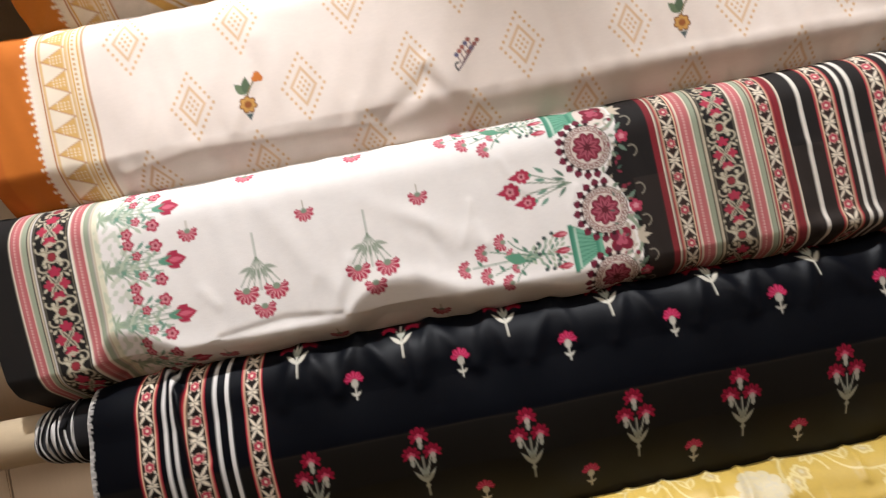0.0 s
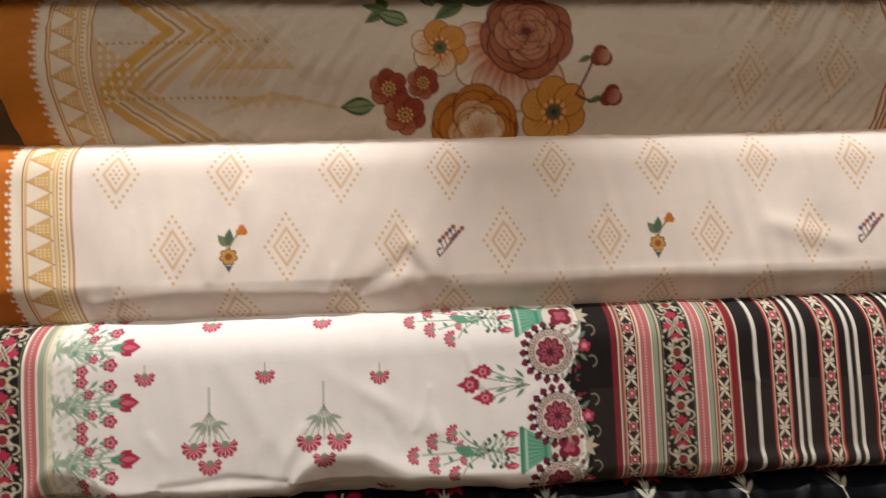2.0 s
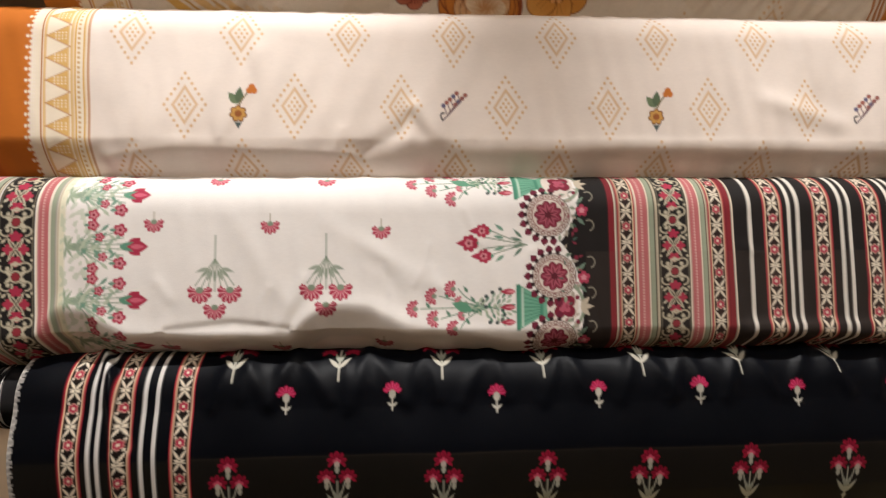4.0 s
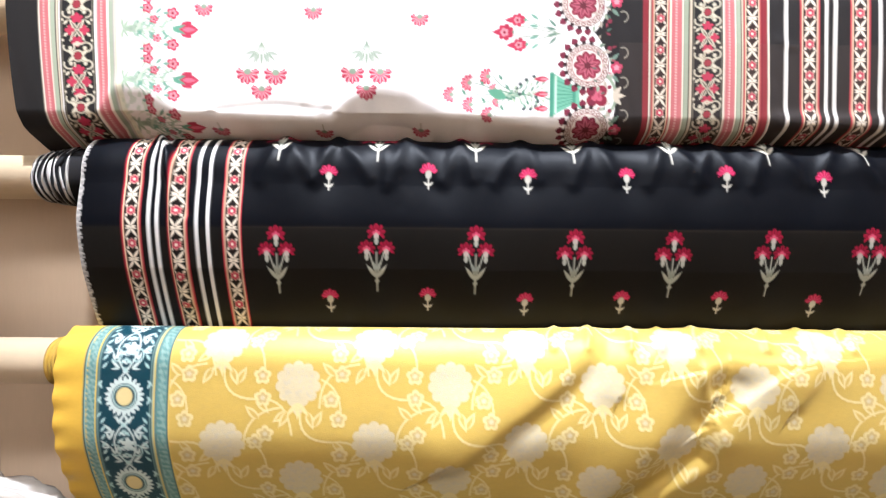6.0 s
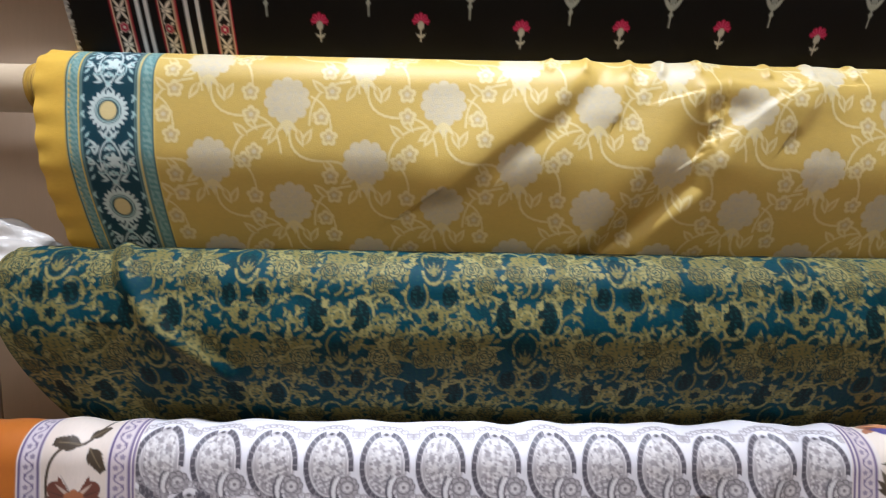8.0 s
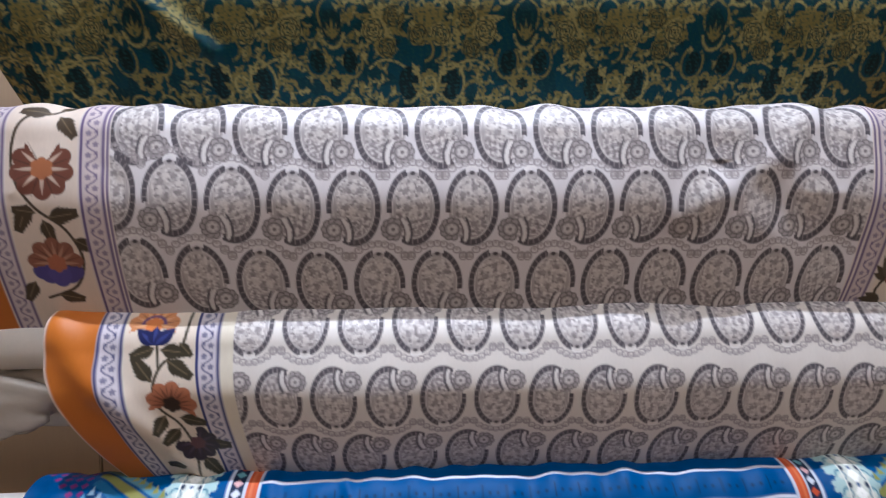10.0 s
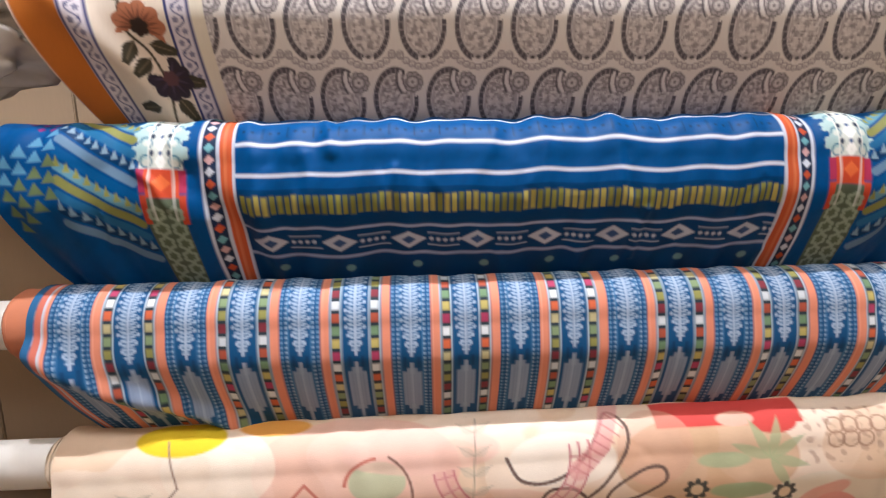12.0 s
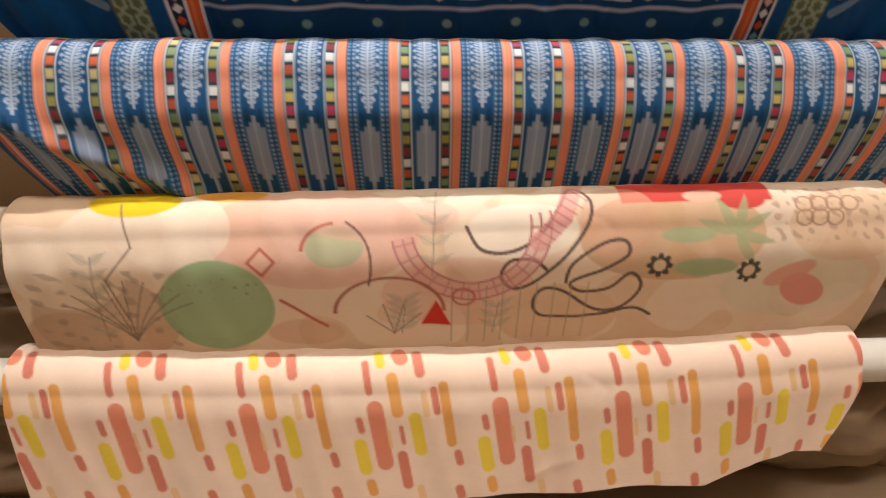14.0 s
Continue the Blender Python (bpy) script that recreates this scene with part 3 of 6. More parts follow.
def plant(p, u, v, k):
    """A flowering bush lying along the cloth, its blossoms towards larger u."""
    for i, a in enumerate((-1.0, -0.8, -0.6, -0.35, -0.12, 0.12, 0.35, 0.6, 0.8, 1.0)):
        l = (0.030, 0.045, 0.056, 0.064, 0.07, 0.07, 0.064, 0.056, 0.045, 0.030)[i]
        p.curve((u, v), (u + 0.02 * k, v + a * 0.008 * k), (u + l * k, v + a * 0.032 * k), 0.0015, "8C9C88", 0.9)
        for j in range(4):
            s = 0.25 + 0.2 * j
            p.leaf(u + l * k * s, v + a * 0.032 * k * s ** 1.5, 0.012 * k, 0.0040 * k, 1.57 + (0.8 if (i + j) % 2 else -0.8), ("9DB09C", "6E9480", "B4BEA8")[(i + j) % 3])
    for i in range(6):
        a = -1.2 + i * 0.48
        p.leaf(u - 0.006 * k, v, 0.016 * k, 0.0035 * k, 1.57 + a * 1.4, "98A890")
    for du, dv, r in ((0.078, 0, 0.0125), (0.060, -0.021, 0.0085), (0.060, 0.021, 0.0085), (0.028, -0.027, 0.0075), (0.028, 0.027, 0.0075), (0.040, 0.013, 0.006), (0.036, -0.012, 0.006)):
        if r > 0.012:
            p.leaf(u + (du - 0.010) * k, v, 0.026 * k, 0.017 * k, 1.57, RED)
            for s in (-1, 1):
                p.leaf(u + (du - 0.008) * k, v, 0.018 * k, 0.012 * k, 1.57 + s * 0.65, RED)
            p.leaf(u + (du - 0.006) * k, v, 0.018 * k, 0.006 * k, 1.57, "CC6478")
            for s in (-1, 1):
                p.leaf(u + (du - 0.018) * k, v, 0.017 * k, 0.005 * k, 1.57 + s * 0.35, "5E9078")
        else:
            p.bloom(u + du * k, v + dv * k, r * k, 5, 0.30, RED, 1.57)
            p.bloom(u + du * k, v + dv * k, r * 0.62 * k, 5, 0.35, "D08890", 1.57)
            p.oval(u + du * k, v + dv * k, r * 0.25 * k, r * 0.25 * k, "8A2038")
            p.leaf(u + du * k - r * 1.5 * k, v + dv * k, r * 1.0 * k, r * 0.5 * k, 1.57, "6E9480")


def urn_figure(p, u, v):
    """A green vase of carnations lying along the cloth, on a half-round foot with a maroon flower."""
    for du, dv in ((-0.152, 0.001), (-0.128, -0.015), (-0.126, 0.014), (-0.103, -0.024), (-0.101, 0.027), (-0.094, -0.008), (-0.090, 0.010)):
        p.curve((u - 0.055, v), (u - 0.085, v + dv * 0.3), (u + du + 0.008, v + dv), 0.0014, "6E8C74")
        carnation(p, u + du, v + dv, 0.0112 if du < -0.1 else 0.007, -1.57)
        p.leaf(u + du + 0.020, v + dv * 0.8, 0.010, 0.004, -0.6, "58806A")
    for i in range(46):
        a = i * 2.399
        q = math.sqrt((i + 0.5) / 46)
        uu, vv = u - 0.048 + 0.030 * q * math.cos(a), v + (0.022 + 0.010 * q * math.cos(a)) * q * math.sin(a)
        p.leaf(uu, vv, 0.0085, 0.0034, -1.57 + math.sin(a) * 1.2, ("8FA692", "4E7C64", "A9B69E")[i % 3])
        if i % 4 == 0:
            p.oval(uu - 0.003, vv, 0.0024, 0.0024, "3E4A48")
    for dv in (-0.020, 0.0, 0.019):
        p.leaf(u - 0.022, v + dv, 0.020, 0.008, -1.57, "A83048")
        p.leaf(u - 0.022, v + dv, 0.013, 0.003, -1.57, "D88890")
    p.leaf(u - 0.078, v + 0.004, 0.028, 0.013, -1.2, "5E9478")
    # the vase: wide lip, waist and foot
    p.wedge(u + 0.034, v, 0.029, -0.052, "6FA88E", side=True)
    p.wedge(u - 0.004, v, 0.026, 0.034, "6FA88E", side=True)
    for k in range(-3, 4):
        p.line([(u - 0.012, v + k * 0.0062), (u + 0.012, v + k * 0.0028)], 0.0012, "3E7C64", 0.8)
    p.stripe(u - 0.021, u - 0.016, "4A8870", v - 0.029, v + 0.029)
    p.stripe(u - 0.014, u - 0.0115, "B8D0C0", v - 0.025, v + 0.025)
    p.stripe(u + 0.010, u + 0.014, "4A8870", v - 0.011, v + 0.011)
    p.stripe(u + 0.025, u + 0.030, "4A8870", v - 0.024, v + 0.024)
    # half-round foot
    p.ring(u + 0.044, v, 0.024, 0.030, 0.004, "8C9A84", 0, -1.6, 1.6)
    p.oval(u + 0.040, v, 0.021, 0.026, "DDD2C8")
    p.bloom(u + 0.043, v, 0.017, 4, 0.35, "7C1E34", 0.78)
    p.bloom(u + 0.043, v, 0.009, 4, 0.4, "B4566A", 0.78)
    for q in (-0.8, 0.0, 0.8):
        p.leaf(u + 0.064, v, 0.017, 0.007, 1.57 + q, "C8BCA8")


def medallion(p, u, v, r):
    """A round medallion: maroon hearts outside towards the field, a pale chained rim and a striped rosette."""
    def around(k, n, f):
        t = k / n * 2 * np.pi
        return u + f * r * math.cos(t), v + f * r * math.sin(t), math.atan2(math.cos(t), -math.sin(t)), t
    p.oval(u, v, r * 1.02, r * 1.02, "4A2A28")
    p.oval(u, v, r * 0.98, r * 0.98, "D6CAC0")
    for i in range(18):
        x, y, t, a = around(i, 18, 1.06)
        if math.cos(a) < 0.25:
            p.leaf(x, y, 0.0105, 0.0100, t, "6E2036")
            p.oval(x, y, 0.0028, 0.0028, "2E1418")
        else:
            p.leaf(x, y, 0.009, 0.0045, t + 0.7, "8E9A86" if i % 2 else "A8A092")
    for i in range(20):
        x, y, t, a = around(i, 20, 0.87)
        p.ring(x, y, r * 0.085, r * 0.06, 0.0013, "7C5450", a + 1.57)
    p.ring(u, v, r * 0.75, r * 0.75, 0.0014, "8A5A58")
    p.bloom(u, v, r * 0.66, 9, 0.20, "7A2438", -1.57)
    for i in range(9):
        t = -1.57 + i * 0.698
        p.leaf(u, v, r * 0.60, r * 0.22, t, "A85464")
        p.leaf(u, v, r * 0.50, r * 0.07, t, "64182A")
    p.bloom(u, v, r * 0.18, 6, 0.3, "5A1C28")


def white_cloth(p, roll):
    p.c[:] = lin("EBE6E2")
    d, end = roll.down, p.v[-1]
    p.stripe(-0.6, -0.408, BLACK)
    bead_lines(p, -0.436, -0.409)
    scroll_band(p, -0.407, -0.362, -0.055, end, 0.068)
    bead_lines(p, -0.361, -0.333)
    p.stripe(-0.333, -0.326, "DCD8C0")
    p.speckle(-0.330, -0.285, -0.03, end, "B9C4AC", 0.02, 0.25, 3, 0.6)
    for i in range(-1, 5):
        plant(p, -0.318, d(2.203) + (i - 1) * 0.067, 1.0)
    for u, z in ((-0.218, 2.229), (-0.073, 2.226), (0.068, 2.219), (-0.144, 2.288), (-0.005, 2.287), (-0.062, 2.066), (0.070, 2.066), (-0.205, 2.066)):
        v = d(z)
        p.line([(u, v - 0.018), (u, v)], 0.0016, "B8B0A0")
        carnation(p, u, v - 0.004, 0.0125, np.pi)
    for u, z in ((-0.141, 2.146), (-0.002, 2.148)):
        sprig(p, u, d(z), 1.35)
    # edge where the white field meets the black: vases, medallions and a scalloped line
    va, vb, vc = d(2.286), d(2.205), d(2.122)
    sl, U, V = p.win(0.26, 0.9, -1, 1)
    period = abs(vc - va)
    edge = 0.300 + 0.030 * np.abs(np.cos(np.pi * (V - va) / period)) ** 0.7
    p.lay(sl, edge - U, "17110F")
    for v in (va, vc):
        urn_figure(p, 0.262, v)
    medallion(p, 0.286, (va + vb) / 2 + 0.006, 0.029)
    medallion(p, 0.292, (vb + vc) / 2 + 0.002, 0.029)
    medallion(p, 0.292, vc + 0.046, 0.029)
    # blossoms and curls on the black beyond the scallops
    for k, v in enumerate(((va + vb) / 2, (vb + vc) / 2 + 0.004, vc + 0.046)):
        p.bloom(0.331, v, 0.0085, 5, 0.3, "B03A56")
        p.bloom(0.331, v, 0.004, 5, 0.3, "D8909C")
        for q in (-1, 1):
            p.leaf(0.325, v + q * 0.010, 0.013, 0.005, 1.57 + q * 0.8, "6E8474")
            p.ring(0.340, v + q * 0.020, 0.006, 0.007, 0.0013, "9A9484", 0, -2.2, 1.4)
            p.oval(0.322, v + q * 0.026, 0.003, 0.003, "7A2438")
    rng = np.random.default_rng(44)
    for k in range(46):
        v = va - 0.03 + k * 0.0056
        p.leaf(0.315 + 0.010 * math.sin(k * 1.9), v, 0.007, 0.003, rng.uniform(0, 6.2), ("8A2E42", "A89C8A", "4A6458")[k % 3], 0.8)
    # tulip sprig between the vases
    for dv in (-0.016, -0.006, 0.006, 0.016):
        p.curve((0.256, vb + 0.003), (0.225, vb + dv * 0.5), (0.200, vb + dv * 1.3), 0.0014, "7E8C78")
        p.leaf(0.226, vb + dv, 0.014, 0.0045, -1.57 - dv * 40, "6E9480")
        p.leaf(0.250, vb + dv * 0.4, 0.016, 0.004, -1.57 - dv * 50, "5E7A68")
    for du, dv, r in ((0.178, 0.0, 0.0115), (0.195, -0.016, 0.0095), (0.197, 0.017, 0.0095)):
        p.leaf(du + 0.016, vb + dv, 0.014, 0.008, -1.57, "5E9078")
        p.bloom(du + 0.004, vb + dv, r, 7, 0.22, RED, -1.57)
        p.leaf(du + 0.006, vb + dv, 0.020, 0.009, -1.57, RED)
        p.bloom(du + 0.003, vb + dv, r * 0.5, 5, 0.3, "D08890", -1.57)
        p.oval(du + 0.003, vb + dv, 0.002, 0.002, "7A1830")
    # striped black end
    p.stripe(0.366, 0.374, "7C1F28")
    p.stripe(0.3745, 0.3765, CREAM)
    flower_strip(p, 0.378, 0.402, -0.02, end, "2A1712")
    bead_lines(p, 0.402, 0.432)
    scroll_band(p, 0.432, 0.472, -0.055, end, 0.068)
    bead_lines(p, 0.472, 0.500)
    flower_strip(p, 0.500, 0.524, 0.0, end, "2A1712")
    p.stripe(0.525, 0.533, "7C1F28")
    p.stripe(0.5335, 0.5360, CREAM)
    for i, u in enumerate((0.556, 0.612 - 0.001, 0.623, 0.682, 0.694, 0.752, 0.764)):
        p.stripe(u, u + 0.0052, "D8D2C8")
    for u in (0.578, 0.645, 0.716, 0.787):
        flower_strip(p, u, u + 0.0265, 0.012, end, "2A1712")
    # below the selvedge of the layer behind, the single sheer layer is browner
    sl, U, V = p.win(0.33, 0.9, 0.141, 9.0)
    p.c[sl] = p.c[sl] * 0.92 + np.array((0.013, 0.009, 0.007)) * (U > 0.335)[..., None]


def black_flower(p, u, v, k):
    dull, pale = "8C1832", "A9AA9C"
    for a in (-0.30, 0.0, 0.30):
        p.line([(u, v + 0.040 * k), (u + math.sin(a) * 0.032 * k, v + 0.008 * k)], 0.0015 * k, pale)
    for a in (0.62, -0.62):
        p.leaf(u, v + 0.042 * k, 0.022 * k, 0.0048 * k, a, pale)
        p.leaf(u, v + 0.034 * k, 0.015 * k, 0.0040 * k, a * 0.5, "8F9488")
    p.line([(u, v + 0.036 * k), (u, v + 0.060 * k)], 0.0018 * k, pale)
    p.kite(u, v + 0.046 * k, 0.0030 * k, 0.005 * k, pale)
    for du, dv, r in ((-0.0125, 0.004, 0.0112), (0.0125, 0.004, 0.0112), (0, -0.016, 0.0118)):
        p.bloom(u + du * k, v + dv * k, r * k, 9, 0.26, dull, 0, 1, 2.2)
        for i in range(-3, 4):
            a = i * 0.5
            p.line([(u + (du + 0.004 * math.sin(a)) * k, v + (dv - 0.004 * math.cos(a)) * k), (u + (du + 0.0095 * math.sin(a)) * k, v + (dv - 0.0095 * math.cos(a)) * k)], 0.0012, "3A0C18", 0.7)
        p.bloom(u + du * k, v + (dv + 0.001) * k, 0.0052 * k, 5, 0.3, "C24A66", 0, 1, 1.8)
        p.oval(u + du * k, v + (dv + 0.004) * k, 0.0032 * k, 0.0040 * k, "B9A8A0")
        p.leaf(u + du * k, v + (dv + 0.015) * k, 0.011 * k, 0.005 * k, 0, pale)


def black_small(p, u, v):
    p.bloom(u, v, 0.0118, 9, 0.22, "A01C44", 0, 1, 1.9)
    for i in range(-3, 4):
        a = i * 0.5
        p.line([(u + 0.004 * math.sin(a), v - 0.004 * math.cos(a)), (u + 0.010 * math.sin(a), v - 0.010 * math.cos(a))], 0.0012, "D05078", 0.8)
    p.oval(u, v + 0.004, 0.0042, 0.0055, "B8B4A8")
    p.line([(u, v + 0.004), (u, v + 0.023)], 0.0020, "B8B4A8")
    p.leaf(u, v + 0.019, 0.008, 0.0032, 0.9, "B8B4A8")
    p.leaf(u, v + 0.019, 0.008, 0.0032, -0.9, "B8B4A8")


def black_cloth(p, roll):
    p.c[:] = lin("07090F")
    d, end = roll.down, p.v[-1]
    # the lower part is one sheer layer, browner than the doubled cloth above it
    p.stripe(-9.0, 9.0, "181614", 0.156, 9.0)
    p.stripe(-0.19, 9.0, "221E1A", 0.1545, 0.1570)
    for u in (-0.320, -0.259, -0.188):
        flower_strip(p, u, u + 0.0255, 0.01, end, "1B1412")
    rng = np.random.default_rng(6)
    for v in np.arange(-0.03, end, 0.002):
        p.stripe(-0.380, -0.3735 + rng.uniform(-0.002, 0.0025), "BFBBB6", v, v + 0.0016)
    for u in (-0.287, -0.276, -0.224, -0.209):
        p.stripe(u, u + 0.0050, "D5D2CE")
    for i in range(8):
        u = -0.118 + 0.1315 * i
        black_flower(p, u, d(1.918 + 0.003 * math.sin(i * 1.3)), 1.04)
        v = d(2.050) - 0.008
        p.line([(u, v - 0.02), (u, v + 0.030)], 0.0022, "B8B4A6")
        for s in (-1, 1):
            p.leaf(u, v + 0.014, 0.021, 0.0055, s * 0.75, "B8B4A6")
            p.leaf(u, v + 0.006, 0.018, 0.0045, s * 0.35, "9A9C90")
            p.bloom(u + s * 0.015, v - 0.012, 0.010, 9, 0.24, "8C1832", 0, 1, 2.2)
        for z in (2.012, 1.849):
            black_small(p, -0.051 + 0.1325 * i, d(z + 0.003 * math.sin(i * 2.1)) - 0.004)


def yellow_cloth(p, roll):
    p.c[:] = lin("C6A852")
    d, end = roll.down, p.v[-1]
    p.speckle(-0.24, 0.95, -0.03, end, "C3A656", 0.012, 0.55, 9, 0.5)
    pale, lilac = "D9C88E", "CCBE98"
    du, dv = 0.1955, 0.131
    v0 = d(1.742)
    for i in range(-1, 7):
        for j in range(-2, 3):
            u, v = -0.083 + du * i, v0 + dv * j
            for uu, vv in ((u, v), (u - du / 2, v + dv * 0.58)):
                f = 1
                # curling vine from flower to flower
                p.curve((uu + 0.004, vv + 0.03), (uu - 0.004, vv + 0.075), (uu + 0.045, vv + 0.075), 0.0026, pale)
                p.curve((uu + 0.045, vv + 0.075), (uu + 0.085, vv + 0.07), (uu + 0.09, vv + 0.12), 0.0026, pale)
                p.curve((uu - 0.02, vv + 0.03), (uu - 0.07, vv + 0.035), (uu - 0.07, vv + 0.085), 0.0026, pale)
                p.curve((uu + 0.03, vv - 0.005), (uu + 0.055, vv + 0.005), (uu + 0.055, vv + 0.04), 0.0022, pale)
                for a, lu, lv in ((0.5, 0.02, 0.055), (2.4, 0.045, 0.075), (-0.8, -0.05, 0.045), (2.8, 0.012, 0.035), (-2.6, -0.012, 0.035), (1.2, -0.068, 0.08), (-2.2, 0.085, 0.09)):
                    p.leaf(uu + lu, vv + lv, 0.024, 0.010, a, pale)
                    p.leaf(uu + lu, vv + lv, 0.019, 0.005, a, "C9AC5C")
                for lu, lv in ((0.052, 0.045), (-0.055, 0.075), (0.056, -0.012), (-0.045, 0.018)):
                    p.bloom(uu + lu, vv + lv, 0.0115, 5, 0.3, pale)
                    p.bloom(uu + lu, vv + lv, 0.007, 5, 0.3, "C6AE72")
                    p.oval(uu + lu, vv + lv, 0.003, 0.003, lilac)
                for k in range(11):
                    q = k * 0.571
                    p.oval(uu + 0.0220 * math.sin(q), vv - 0.0220 * math.cos(q), 0.0072, 0.0072, lilac)
                p.oval(uu, vv, 0.0240, 0.0240, lilac)
                p.leaf(uu, vv + 0.018, 0.024, 0.016, np.pi, lilac)
                p.speckle(uu - 0.018, uu + 0.018, vv - 0.018, vv + 0.018, "C2B9A2", 0.010, 0.3, 5, 0.6)
                for a in (-0.7, 0.0, 0.7):
                    p.leaf(uu, vv + 0.024, 0.022, 0.006, np.pi + a, pale)
    # woven teal border
    p.stripe(-0.5, -0.357, "D8AE3E")
    p.stripe(-0.357, -0.246, "86A39A")
    for u, col in ((-0.357, "2C4640"), (-0.353, "D8B850"), (-0.3415, "D8B850"), (-0.339, "16343A"), (-0.2705, "16343A"), (-0.267, "D8B850"), (-0.264, "2C4640"), (-0.250, "2C4640"), (-0.2475, "D8B850")):
        p.stripe(u, u + 0.0018, col)
    p.stripe(-0.336, -0.271, "0F3A46")
    p.speckle(-0.351, -0.343, -0.03, end, "5F8684", 0.006, 0.0, 2)
    p.speckle(-0.262, -0.251, -0.03, end, "5F8684", 0.006, 0.0, 6)
    m, wht = -0.3035, "C6D2CC"
    for j in range(-1, 3):
        v = d(1.725) + j * 0.122
        p.bloom(m, v, 0.0255, 22, 0.22, wht)
        p.oval(m, v, 0.0165, 0.0165, "17444C")
        p.ring(m, v, 0.0145, 0.0145, 0.002, "A8C0BA")
        p.oval(m, v, 0.0105, 0.0115, "D8C488")
        for s in (-1, 1):
            p.curve((m - s * 0.012, v + 0.026), (m + s * 0.036, v + 0.055), (m - s * 0.006, v + 0.098), 0.0020, wht)
            for k in range(6):
                q = v + 0.034 + k * 0.0105
                w = 0.020 * math.sin(np.pi * (k + 0.7) / 6.5)
                p.leaf(m + s * w, q, 0.015, 0.0036, s * (0.9 if k % 2 else -0.5), wht)
                p.leaf(m + s * w, q, 0.011, 0.0030, s * (1.7 if k % 2 else 0.3), wht)
                p.leaf(m - s * w * 0.4, q, 0.009, 0.0028, s * 2.2, wht)
                p.leaf(m + s * w * 0.5, q + 0.005, 0.012, 0.0036, -s * 0.9, "A9C4C0")
                p.leaf(m + s * 0.030, q, 0.010, 0.0034, -s * 0.7, "A9C4C0")
            p.ring(m + s * 0.014, v + 0.070, 0.007, 0.008, 0.0017, "A9C4C0", 0, -2.0, 2.4)
            for k in range(5):
                p.leaf(m + s * 0.029, v + 0.020 - k * 0.010, 0.009, 0.003, s * (0.5 if k % 2 else 2.4), "A9C4C0")
        p.bloom(m + 0.004, v + 0.061, 0.009, 5, 0.45, wht)


def gold_rose(p, u, v, r, gold, dark):
    p.bloom(u, v, r, 7, 0.16, gold)
    for k, n in ((0.78, 5), (0.52, 4), (0.28, 3)):
        for i in range(n):
            a = i * 2 * np.pi / n + k * 5
            p.ring(u + r * k * 0.25 * math.cos(a), v + r * k * 0.25 * math.sin(a), r * k * 0.8, r * k * 0.7, 0.0012, dark, a, -1.0, 1.4)
    p.oval(u, v, r * 0.1, r * 0.1, dark)


